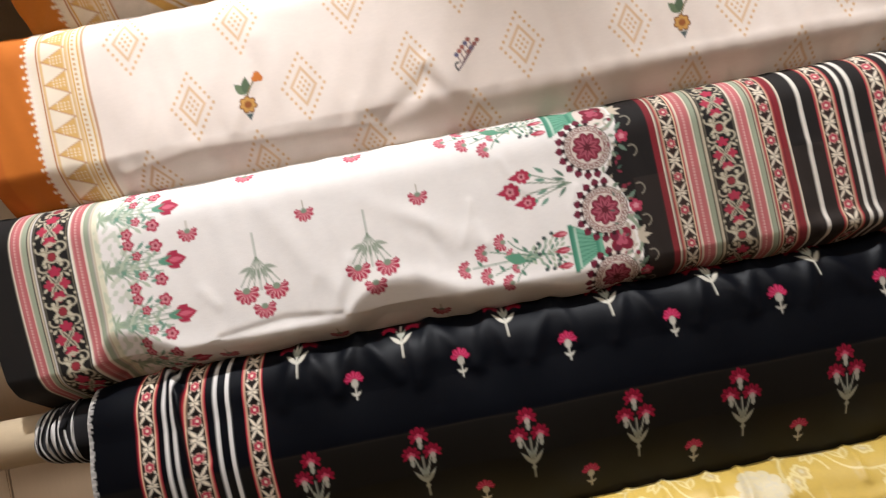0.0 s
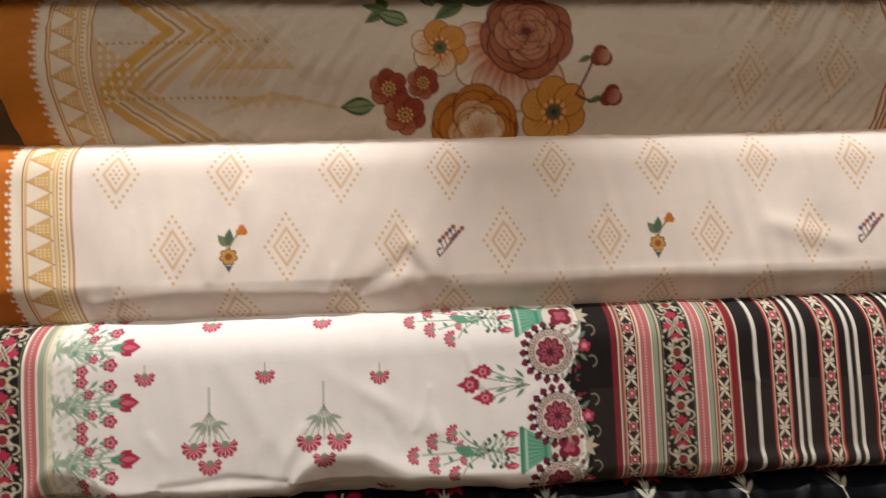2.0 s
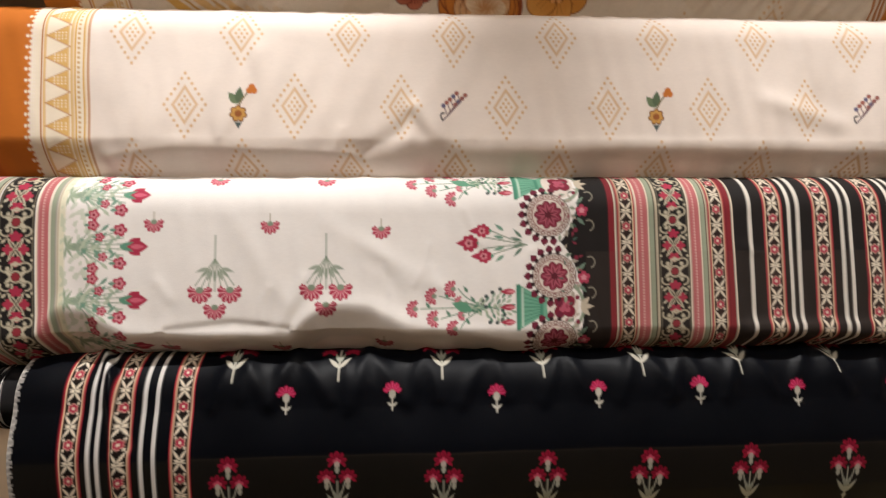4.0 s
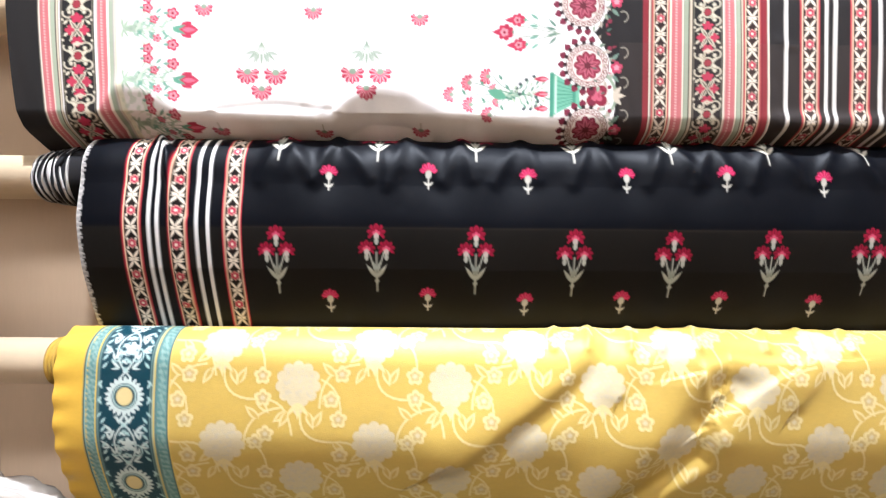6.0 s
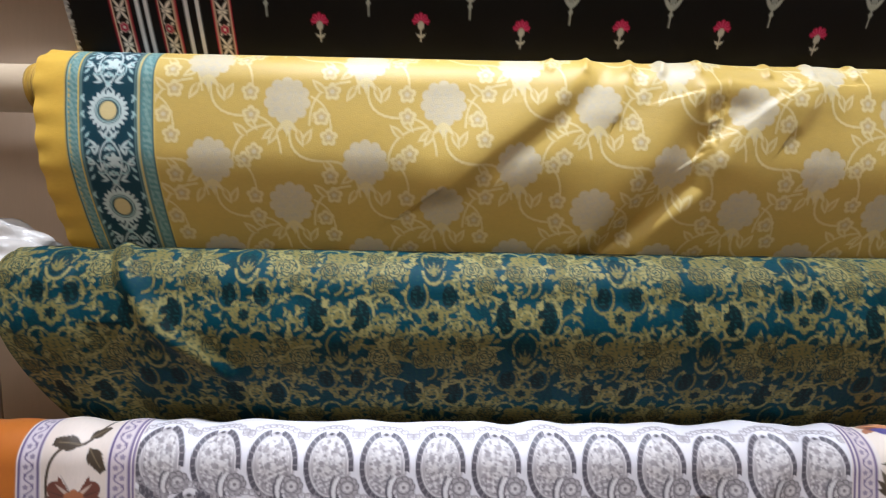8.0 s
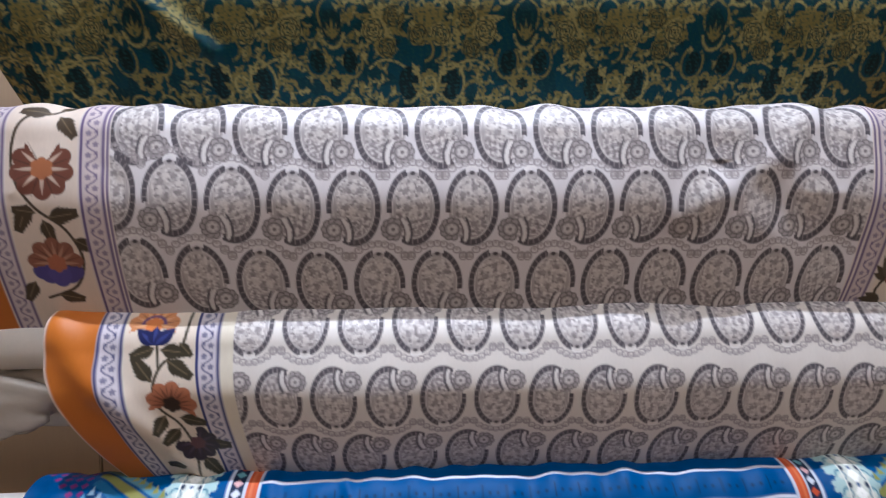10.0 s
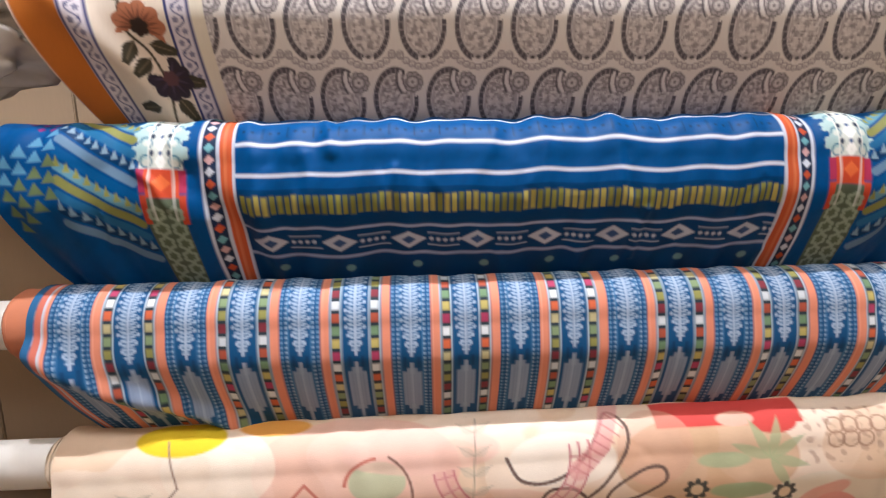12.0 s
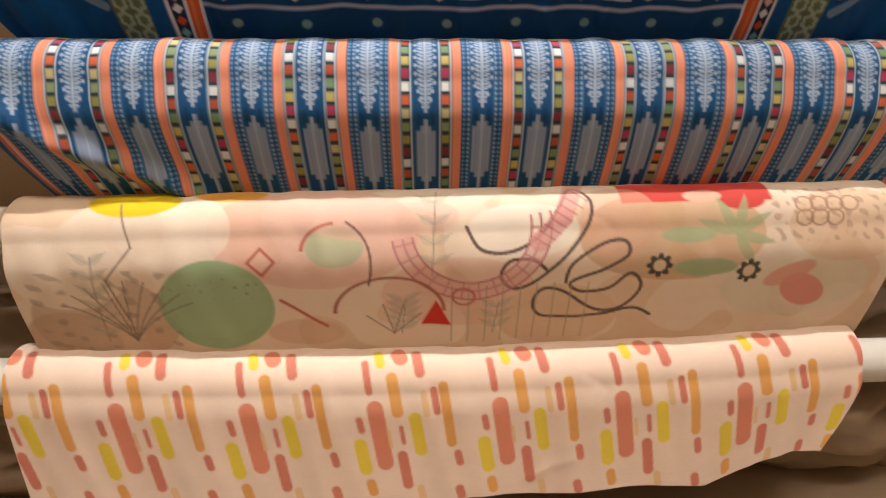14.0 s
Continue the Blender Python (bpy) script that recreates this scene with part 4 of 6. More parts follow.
def green_cloth(p, roll):
    p.c[:] = lin("053642")
    d, end = roll.down, p.v[-1]
    gold, pale, dark = "766D3C", "8E8550", "0C2022"
    pu, pv = 0.2365, 0.236
    p.speckle(-0.5, 1, -0.03, end, "062A30", 0.05, 0.35, 12, 0.7)
    rng = np.random.default_rng(4)
    # small leaves and buds that fill the ground
    for k in range(3000):
        uu, vv = rng.uniform(-0.46, 0.95), rng.uniform(-0.03, end)
        a = rng.uniform(0, 6.3)
        if (math.sin(uu * 53) + math.sin(vv * 47 + uu * 20)) > -0.75:
            p.leaf(uu, vv, 0.0085, 0.0040, a, gold, 0.9)
            p.leaf(uu, vv, 0.0080, 0.0038, a + 2.1, gold, 0.9)
            p.leaf(uu, vv, 0.0070, 0.0034, a + 4.2, pale, 0.8)
            p.oval(uu, vv, 0.0022, 0.0022, pale)
    v0 = d(1.424)
    for i in range(-2, 5):
        for j in range(-2, 2):
            for half in (0, 1):
                u, v = -0.015 + pu * (i + half / 2), v0 + pv * (j + half / 2) - half * 0.0
                for s in (-1, 1):
                    # pairs of hooked scrolls round a dark drop
                    p.oval(u + s * 0.026, v - 0.052, 0.013, 0.021, "081C1E")
                    p.ring(u + s * 0.028, v - 0.052, 0.016, 0.024, 0.0032, pale, 0, -1.9 if s > 0 else -1.2, 1.9 if s < 0 else 4.3)
                    p.oval(u + s * 0.017, v - 0.067, 0.005, 0.005, pale)
                    p.ring(u + s * 0.021, v + 0.040, 0.014, 0.019, 0.0028, gold, 0, -2.2 if s > 0 else -0.9, 2.2 if s > 0 else 4.0)
                    p.oval(u + s * 0.020, v + 0.040, 0.009, 0.014, "081C1E")
                    p.curve((u + s * 0.012, v + 0.0), (u + s * 0.022, v - 0.02), (u + s * 0.004, v - 0.032), 0.0026, gold)
                    p.ring(u + s * 0.057, v - 0.025, 0.018, 0.03, 0.0026, gold, 0, -2.4 if s > 0 else 0.6, -0.6 if s > 0 else 2.4)
                    p.curve((u + s * 0.044, v + 0.048), (u + s * 0.062, v + 0.030), (u + s * 0.084, v + 0.044), 0.0028, pale)
                    p.curve((u + s * 0.084, v + 0.044), (u + s * 0.094, v + 0.052), (u + s * 0.105, v + 0.046), 0.0028, pale)
                    p.ring(u + s * 0.112, v + 0.026, 0.011, 0.013, 0.003, gold, 0, -2.6, 1.6)
                    # rose sprays
                    for k in range(9):
                        a = k * 0.7 + j
                        p.leaf(u + s * 0.062, v - 0.006, 0.036, 0.011, a * 1.0, gold if k % 2 else pale)
                    for k in range(8):
                        a = k * 0.785 + 0.3
                        p.leaf(u + s * (0.062 + 0.022 * math.cos(a)), v - 0.002 + 0.026 * math.sin(a), 0.012, 0.007, a, dark, 0.7)
                    gold_rose(p, u + s * 0.050, v + 0.004, 0.0155, pale, dark)
                    gold_rose(p, u + s * 0.075, v - 0.012, 0.0145, gold, dark)
                    gold_rose(p, u + s * 0.066, v + 0.024, 0.013, gold, dark)
                    for k in range(10):
                        a = rng.uniform(0, 6.3)
                        q = rng.uniform(0.03, 0.052)
                        p.leaf(u + s * (0.064 + q * math.cos(a) * 0.8), v + q * math.sin(a), 0.012, 0.006, a + 0.6, gold)
                        p.bloom(u + s * (0.06 + q * math.cos(a + 0.4) * 0.8), v + q * math.sin(a + 0.4), 0.0042, 4, 0.3, pale)
                    p.leaf(u, v + 0.012, 0.024, 0.007, s * 0.5, dark)
                    p.leaf(u + s * 0.004, v - 0.040, 0.022, 0.010, s * 1.0, gold)
                    p.leaf(u + s * 0.003, v - 0.055, 0.02, 0.008, s * 2.2, gold)
                    p.leaf(u + s * 0.005, v + 0.07, 0.022, 0.009, s * 0.9, gold)
                p.oval(u, v, 0.012, 0.019, "0A2A30")
                p.ring(u, v + 0.004, 0.014, 0.020, 0.0032, pale, 0, 0.1, 3.04)
                for k in range(5):
                    p.leaf(u, v + 0.014, 0.024 - abs(k - 2) * 0.004, 0.004, (k - 2) * 0.35, gold)
                p.bloom(u, v - 0.058, 0.012, 5, 0.3, gold)
                p.ring(u, v - 0.050, 0.008, 0.010, 0.0028, pale)
                p.bloom(u, v + 0.066, 0.016, 6, 0.28, gold)
                p.bloom(u, v + 0.066, 0.008, 6, 0.3, dark)
                # crowned cluster
                q = v + 0.108
                for s in (-1, 1):
                    p.ring(u + s * 0.018, q - 0.008, 0.014, 0.016, 0.0032, pale, 0, -3.1, 0.2)
                p.bloom(u, q + 0.004, 0.022, 7, 0.2, gold)
                gold_rose(p, u + 0.014, q + 0.018, 0.014, pale, dark)
                gold_rose(p, u - 0.014, q + 0.018, 0.014, gold, dark)
    p.speckle(-0.6, 1.0, -0.03, end, "17403E", 0.0058, 0.52, 21, 0.85)


INK = "575258"


def paisley(p, u, v, w, h, flip, side, seed):
    """A paisley: a toothed dark rim open towards a lobed bulb, a figured body and a lace crown; flip 1: bulb below, -1: above."""
    def arc(ru, rv, t, col, a0, a1, alpha=1.0, du=0.0, dv=0.0):
        if side > 0:
            a0, a1 = np.pi - a1, np.pi - a0
        if flip < 0:
            a0, a1 = -a1, -a0
        p.ring(u - side * du * w, v + flip * dv * h, ru * w, rv * h, t * w, col, 0, a0, a1, alpha)

    def at(x, y):
        return u - side * x * w, v + flip * y * h

    # lace crown
    for i in range(-4, 5):
        x, y = at(i * 0.125, -0.60 + 0.010 * i * i)
        p.ring(x, y, w * 0.070, w * 0.060, 0.0015, "9A9294")
        p.oval(x, y - flip * w * 0.02, w * 0.03, w * 0.03, "B4ACAC")
    for q in (-1, 1):
        x, y = at(q * 0.50, -0.42)
        p.ring(x, y, w * 0.075, w * 0.075, 0.0015, "9A9294")
        p.oval(x, y, w * 0.035, w * 0.035, "B0A8A8")
    # body, darker below
    p.oval(u, v, w * 0.44, h * 0.47, "AFA8A8")
    p.oval(*at(-0.02, 0.20), w * 0.33, h * 0.24, "9C9496")
    p.oval(*at(0.0, -0.12), w * 0.33, h * 0.29, "BEB7B5")
    p.speckle(u - w * 0.29, u + w * 0.29, v - h * 0.36, v + h * 0.36, "E0DBD8", 0.0065, 0.12, seed, 0.8)
    p.speckle(u - w * 0.29, u + w * 0.29, v - h * 0.36, v + h * 0.36, "7A7274", 0.0070, 0.42, seed + 3, 0.8)
    for i in range(8):
        a = i * 0.785 + 0.2 * seed
        p.bloom(*at(0.18 * math.cos(a), -0.12 + 0.16 * math.sin(a)), w * 0.07, 5, 0.3, "D6D0CC" if i % 2 else "938B8C", alpha=0.8)
    # rim: long side, then the short toothed side
    arc(0.445, 0.465, 0.115, INK, -1.32, 2.05)
    arc(0.445, 0.465, 0.105, INK, 3.00, 4.46)
    arc(0.385, 0.415, 0.022, "D8D2D0", -1.3, 2.2)
    arc(0.385, 0.415, 0.022, "D8D2D0", 2.9, 4.5)
    for i in range(26):
        a = -1.25 + i * 0.22
        if a < 2.0 or 3.05 < a < 4.42:
            c, q = math.cos(a), math.sin(a)
            p.line([at(-0.0 + 0.40 * c, 0.425 * q), at(0.485 * c, 0.495 * q)], 0.0012, "A39B9C", 0.75)
    # notch
    p.oval(*at(0, -0.455), w * 0.05, h * 0.026, "4E484C")
    arc(0.10, 0.055, 0.03, "E4E0DE", 3.2, 6.2, 1.0, 0.0, -0.485)
    # curled tip and lobed bulb
    p.curve(at(-0.12, 0.44), at(-0.06, 0.30), at(-0.20, 0.16), 0.0042, "DDD8D6")
    p.curve(at(-0.06, 0.45), at(0.02, 0.30), at(-0.12, 0.13), 0.0022, INK)
    p.curve(at(-0.17, 0.42), at(-0.13, 0.30), at(-0.25, 0.17), 0.0016, "6E666A")
    for i in range(7):
        a = 1.3 + i * 0.66
        x, y = at(-0.38 + 0.155 * math.cos(a), 0.29 + 0.105 * math.sin(a))
        p.oval(x, y, w * 0.085, w * 0.085, "6E676A")
        p.oval(x, y, w * 0.062, w * 0.062, "ABA4A4")
    bu, bv = at(-0.38, 0.29)
    p.oval(bu, bv, w * 0.155, h * 0.105, "A9A2A2")
    p.ring(bu, bv, w * 0.135, h * 0.09, 0.0015, "6E676A")
    p.bloom(bu, bv, w * 0.10, 6, 0.3, "CCC6C4")
    p.oval(bu, bv, w * 0.035, w * 0.035, "7A7274")


def serrate_leaf(p, u, v, length, turn, col="4A3E2E", vein="8A7A5E"):
    """A toothed leaf: leaflets along a midrib, and a paler vein."""
    s, c = math.sin(turn), -math.cos(turn)
    for k in range(5):
        f = 0.10 + 0.18 * k
        for q in (-1, 1):
            p.leaf(u + s * length * f, v + c * length * f, length * (0.50 - 0.07 * k), length * 0.20, turn + q * 0.62, col)
    p.leaf(u, v, length, length * 0.34, turn, col)
    p.line([(u, v), (u + s * length * 0.8, v + c * length * 0.8)], 0.0012, vein, 0.7)


def rayed_flower(p, u, v, r, turn, petal, ray, heart, fan=2.2):
    """A fan-shaped flower with split petals and pale rays."""
    p.bloom(u, v, r, 9, 0.16, petal, turn, 1.0, fan)
    for k in range(-3, 4):
        a = turn + k * fan / 3.4
        p.leaf(u, v, r * 0.82, r * 0.12, a, ray, 0.85)
        p.leaf(u, v, r * 0.98, r * 0.05, a + fan / 7, "3E2A22", 0.6)
    p.bloom(u, v, r * 0.36, 6, 0.2, heart, turn)


def carnation_vine(p, m, va, vb, end):
    """Brown vine with a rayed carnation, an orange-brown flower with blue sepals and toothed leaves."""
    olive = "463A2C"
    p.spline([(m + 0.030, -0.03), (m + 0.012, 0.030), (m - 0.020, 0.044), (m - 0.033, 0.075), (m - 0.030, va + 0.01), (m - 0.010, va + 0.045), (m + 0.020, vb - 0.035), (m + 0.032, vb), (m + 0.016, vb + 0.035), (m - 0.02, vb + 0.05)], 0.0034, olive)
    for u, v, l, a in ((m + 0.004, 0.036, 0.034, -1.5), (m + 0.014, 0.040, 0.036, 2.5), (m + 0.010, 0.028, 0.026, 0.8), (m - 0.018, va + 0.040, 0.036, -2.7), (m + 0.002, va + 0.056, 0.036, 1.4), (m - 0.004, va + 0.058, 0.030, 2.9),
                       (m - 0.010, va + 0.050, 0.026, -1.4), (m + 0.026, vb - 0.024, 0.030, 2.1), (m - 0.030, vb + 0.028, 0.030, -2.6), (m - 0.008, vb + 0.046, 0.030, 1.8)):
        serrate_leaf(p, u, v, l, a, olive)
    rayed_flower(p, m, va, 0.036, np.pi, "6E4234", "CDB8A6", "A86A44", 2.6)
    for q in (-1, 1):
        p.bloom(m + q * 0.013, vb + 0.016, 0.016, 3, 0.2, "4E4688", np.pi + q * 0.4)
    p.bloom(m, vb + 0.022, 0.014, 3, 0.2, "544C92", np.pi)
    rayed_flower(p, m, vb + 0.006, 0.032, 0, "8A5A48", "B58A72", "A8664A", 1.75)


def vine_border(p, u0, u1, v0, v1, gap=0.155, shift=0.0):
    """Cream border with a brown-leaved vine and orange, plum and blue flowers."""
    w, m = u1 - u0, (u0 + u1) / 2
    p.stripe(u0, u1, "E0D2C2")
    olive = "4A3E2E"
    for v in np.arange(v0 + shift - gap, v1, gap):
        p.curve((m - w * 0.05, v), (m + w * 0.85, v + gap * 0.25), (m, v + gap * 0.5), 0.0036, olive)
        p.curve((m, v + gap * 0.5), (m - w * 0.85, v + gap * 0.75), (m - w * 0.05, v + gap), 0.0036, olive)
        for lu, lv, a in ((0.25, 0.33, 2.1), (-0.05, 0.42, -1.5), (0.18, 0.36, -0.6), (-0.10, 0.80, 1.5), (-0.30, 0.84, -1.9), (0.05, 0.93, 2.2), (0.30, 0.22, 0.5), (-0.3, 0.66, -0.5)):
            for q in (-0.7, -0.35, 0, 0.35, 0.7):
                p.leaf(m + lu * w, v + lv * gap, w * (0.46 - 0.22 * abs(q)), w * 0.12, a + q, olive if q else "5E5240")
        for fv, cols, s in ((0.08, ("A87454", "7E4E3A", "565088"), 1), (0.58, ("8A5842", "623A2E", "B07A56"), -1)):
            fu, ff = m - s * w * 0.06, v + fv * gap
            t = 0 if s > 0 else np.pi
            p.bloom(fu, ff, w * 0.45, 11, 0.2, cols[0], t, 0.95, 1.8)
            p.bloom(fu, ff, w * 0.33, 9, 0.22, cols[1], t, 0.95, 1.7)
            for q in (-2, -1, 0, 1, 2):
                p.leaf(fu, ff, w * 0.40, w * 0.07, t + q * 0.5, "D8A070")
            p.bloom(fu, ff, w * 0.15, 5, 0.25, "C88A5C", t, 1, 1.7)
            for q in (-1, 1):
                p.leaf(fu, ff + s * w * 0.14, w * 0.33, w * 0.17, q * 1.05 + t, cols[2])
            p.leaf(fu, ff + s * w * 0.20, w * 0.22, w * 0.18, t, cols[2])


def lattice_line(p, u0, u1, colour, ground):
    w = u1 - u0
    p.stripe(u0, u1, ground)
    p.stripe(u0, u0 + w * 0.12, colour)
    p.stripe(u1 - w * 0.12, u1, colour)
    for k, v in enumerate(np.arange(p.v[0], p.v[-1], 0.0125)):
        m, s = (u0 + u1) / 2, 1 if k % 2 else -1
        p.curve((m, v), (m + s * w * 0.42, v + 0.006), (m, v + 0.0125), 0.0015, colour, 0.8)
        p.bloom(m - s * w * 0.14, v + 0.006, w * 0.13, 5, 0.3, colour, alpha=0.7)
        p.leaf(m + s * w * 0.10, v + 0.006, 0.006, 0.003, s * 0.6, colour, 0.7)


def paisley_upper(p, roll):
    p.c[:] = lin("DDD8DA")
    end = p.v[-1]
    for j, (v0, side, off, gu) in enumerate(((0.060, 1, -0.0225, 0.0690), (0.150, -1, 0.0135, 0.0684), (0.246, 1, -0.0290, 0.0694))):
        for i in range(-5, 11):
            u = off + gu * i
            if -0.30 < u < 0.66:
                v = v0 - (0.020 * np.exp(-((u + 0.26) / 0.12) ** 2) if j else 0.006 * np.exp(-((u + 0.26) / 0.12) ** 2))
                paisley(p, u, v, 0.062, 0.088, 1, side, 11 + (i * 7 + j) % 9)
    p.stripe(-0.6, -0.258, "DDD2CA")
    p.stripe(-0.6, -0.402, "B86A20")
    lattice_line(p, -0.400, -0.374, "6A5A80", "CFC4C8")
    p.stripe(-0.372, -0.293, "DDCEC0")
    carnation_vine(p, -0.332, 0.103, 0.208, end)
    lattice_line(p, -0.291, -0.264, "6A5A80", "CDC0C0")
    p.stripe(-0.262, -0.2595, "6A5A80")
    p.stripe(0.632, 0.95, "DDD2CA")
    p.stripe(0.634, 0.637, "6A5A80")
    lattice_line(p, 0.640, 0.666, "6A5A80", "CDC0C0")
    vine_border(p, 0.672, 0.752, -0.06, end, 0.155, 0.05)


def paisley_lower(p, roll):
    p.c[:] = lin("DED8D2")
    end = p.v[-1]
    gu = 0.0656
    for j, (v, flip, side, off) in enumerate(((0.050, -1, 1, 0.017), (0.134, -1, 1, -0.016), (0.222, -1, 1, 0.014))):
        for i in range(-3, 13):
            u = off + gu * i
            if u > -0.15:
                paisley(p, u, v + (0.010 + 0.012 * u if j else -0.008 * max(u - 0.2, 0)), 0.056, 0.078, flip, side, 31 + (i * 5 + j) % 9)
    p.stripe(-0.5, -0.133, "DED6C4")
    p.stripe(-0.5, -0.290, "BA6A1C")
    p.stripe(-0.352, -0.345, "D2BCAE")
    lattice_line(p, -0.290, -0.261, "34386E", "CFC8D0")
    p.stripe(-0.259, -0.178, "E0D2C2")
    lattice_line(p, -0.177, -0.149, "34386E", "CFC8D0")
    # upright stem with toothed leaves and three flowers
    olive, m = "3E382A", -0.222
    p.spline([(m + 0.030, -0.03), (m + 0.036, 0.02), (m + 0.030, 0.075), (m + 0.006, 0.098), (m - 0.006, 0.125), (m - 0.004, 0.150), (m + 0.014, 0.175), (m + 0.020, 0.215), (m + 0.010, 0.26)], 0.0032, olive)
    p.line([(m, 0.070), (m + 0.002, 0.100)], 0.0030, olive)
    for u, v, l, a in ((m - 0.002, 0.078, 0.030, -1.9), (m + 0.004, 0.080, 0.034, 1.7), (m - 0.006, 0.118, 0.036, -0.6), (m + 0.012, 0.092, 0.036, 2.2), (m + 0.026, 0.072, 0.022, 2.4), (m - 0.002, 0.022, 0.034, 0.3), (m - 0.010, 0.020, 0.026, -1.0),
                       (m + 0.000, 0.160, 0.030, -2.5), (m + 0.016, 0.164, 0.032, 1.9), (m + 0.012, 0.180, 0.030, -2.2), (m + 0.032, 0.205, 0.036, 1.7), (m + 0.026, 0.225, 0.034, 2.7), (m + 0.000, 0.235, 0.030, -1.6)):
        serrate_leaf(p, u, v, l, a, olive)
    rayed_flower(p, m - 0.006, 0.050, 0.030, 0, "CC8A58", "E0AE80", "D8823E", 1.9)
    p.ring(m - 0.006, 0.050, 0.013, 0.012, 0.0035, "6A4A78", 0, 3.14, 6.28)
    for q in (-1, 0, 1):
        p.leaf(m - 0.002, 0.074, 0.030 - 0.008 * (q == 0), 0.017, q * 0.85, "1E2456")
        p.leaf(m - 0.002, 0.074, 0.022, 0.005, q * 0.85, "3A4280")
    rayed_flower(p, m + 0.012, 0.146, 0.030, 0.2, "A8694A", "6A4030", "30221C", 2.0)
    rayed_flower(p, m + 0.026, 0.203, 0.027, 2.6, "2C2432", "4A3A4C", "5A3A40", 2.4)


def blue_cloth(p, roll):
    p.c[:] = lin("06467F")
    d, end = roll.down, p.v[-1]
    p.speckle(-0.5, 1, -0.03, end, "074278", 0.03, 0.45, 3, 0.6)
    wht = "C8CDDA"
    # the long panel
    a, b = -0.108, 0.553
    p.stripe(a, b, "043866", d(0.790), 9)
    for z, w in ((0.868, 0.0035), (0.842, 0.0050), (0.806, 0.0042)):
        p.stripe(a, b, wht, d(z) - w / 2, d(z) + w / 2)
    for u in np.arange(a, b, 0.03):
        p.stripe(u, u + 0.002, "0A3358", d(0.862), d(0.850))
        p.oval(u + 0.010, d(0.856), 0.002, 0.0024, "0A3358")
        p.oval(u + 0.020, d(0.856), 0.002, 0.0024, "0A3358")
    rng = np.random.default_rng(2)
    for u in np.arange(a + 0.004, b, 0.0086):
        o = 0.0015 * rng.uniform(-1, 1)
        p.stripe(u, u + 0.0058, ("8C8A3E", "A89C50", "7C7A38")[int(rng.integers(3))], d(0.782) + o, d(0.760) + o)
    for z in (0.742, 0.706):
        p.stripe(a, b, "9AA2C0", d(z) - 0.002, d(z) + 0.002)
    for k, u in enumerate(np.arange(a + 0.03, b, 0.085)):
        p.kite(u, d(0.724), 0.022, 0.012, "B8BCCB")
        p.kite(u, d(0.724), 0.009, 0.006, "34507E")
        dots_along(p, d(0.724), u + 0.028, u + 0.062, 0.0085, 0.0026, "B8BCCB")
        p.line([(u + 0.024, d(0.724) + 0.008), (u + 0.062, d(0.724) + 0.008)], 0.0014, "B8BCCB")
        p.line([(u + 0.024, d(0.724) - 0.008), (u + 0.062, d(0.724) - 0.008)], 0.0014, "B8BCCB")
        p.oval(u + 0.01, d(0.69), 0.006, 0.005, "6F8F90")
    # the banded ends
    for edge, s in ((a, -1), (b, 1)):
        def st(x0, x1, col):
            p.stripe(min(edge + s * x0, edge + s * x1), max(edge + s * x0, edge + s * x1), col)
        st(0.0, 0.003, wht)
        st(0.003, 0.017, "B8542E")
        st(0.010, 0.012, "CC7850")
        st(0.017, 0.020, wht)
        st(0.020, 0.036, "1C2A44")
        st(0.036, 0.040, wht)
        for k, v in enumerate(np.arange(-0.02, end, 0.014)):
            p.kite(edge + s * 0.028, v, 0.006, 0.006, ("C8CCD8", "B8502E", "6FA0A8", "C8A0A0")[k % 4])
        st(0.060, 0.108, "06467F")
        lo = d(0.815)
        m = edge + s * 0.084
        p.stripe(m - 0.024, m + 0.024, "C8CCC4", -0.03, lo)
        for v in np.arange(-0.02, lo, 0.022):
            for q in (-1, 1):
                p.bloom(m + q * 0.022, v, 0.011, 6, 0.25, "A4BCBC")
                p.ring(m + q * 0.016, v + 0.010, 0.006, 0.007, 0.0018, "3C6C84")
                p.oval(m + q * 0.010, v, 0.0025, 0.004, "1C2A44")
            p.kite(m, v + 0.01, 0.007, 0.011, "F0F0EC")
            p.oval(m, v, 0.002, 0.003, "34507E")
        p.stripe(m - 0.026, m + 0.026, "A03050", lo, lo + 0.028)
        p.stripe(m - 0.018, m + 0.018, "C0482A", lo, lo + 0.034)
        p.kite(m, lo + 0.016, 0.010, 0.010, "D86A3A")
        p.stripe(m - 0.024, m + 0.022, "55604E", lo + 0.034, 9)
        p.stripe(m - 0.026, m - 0.018, "B04028", lo + 0.03, lo + 0.065)
        p.stripe(m + 0.018, m + 0.026, "B04028", lo + 0.03, lo + 0.065)
        for v in np.arange(lo + 0.042, end, 0.019):
            for q in (-0.011, 0.011):
                p.bloom(m + q, v + abs(q), 0.0105, 6, 0.2, "8E9C88")
                p.bloom(m + q, v + abs(q), 0.006, 6, 0.3, "5A6650")
        p.line([(m - 0.014, -0.02), (m - 0.012, lo + 0.06)], 0.0018, "D8D8D0")
        p.line([(m + 0.014, -0.02), (m + 0.012, lo + 0.06)], 0.0018, "D8D8D0")
        # stepped medallion beyond
        c0 = edge + s * 0.115
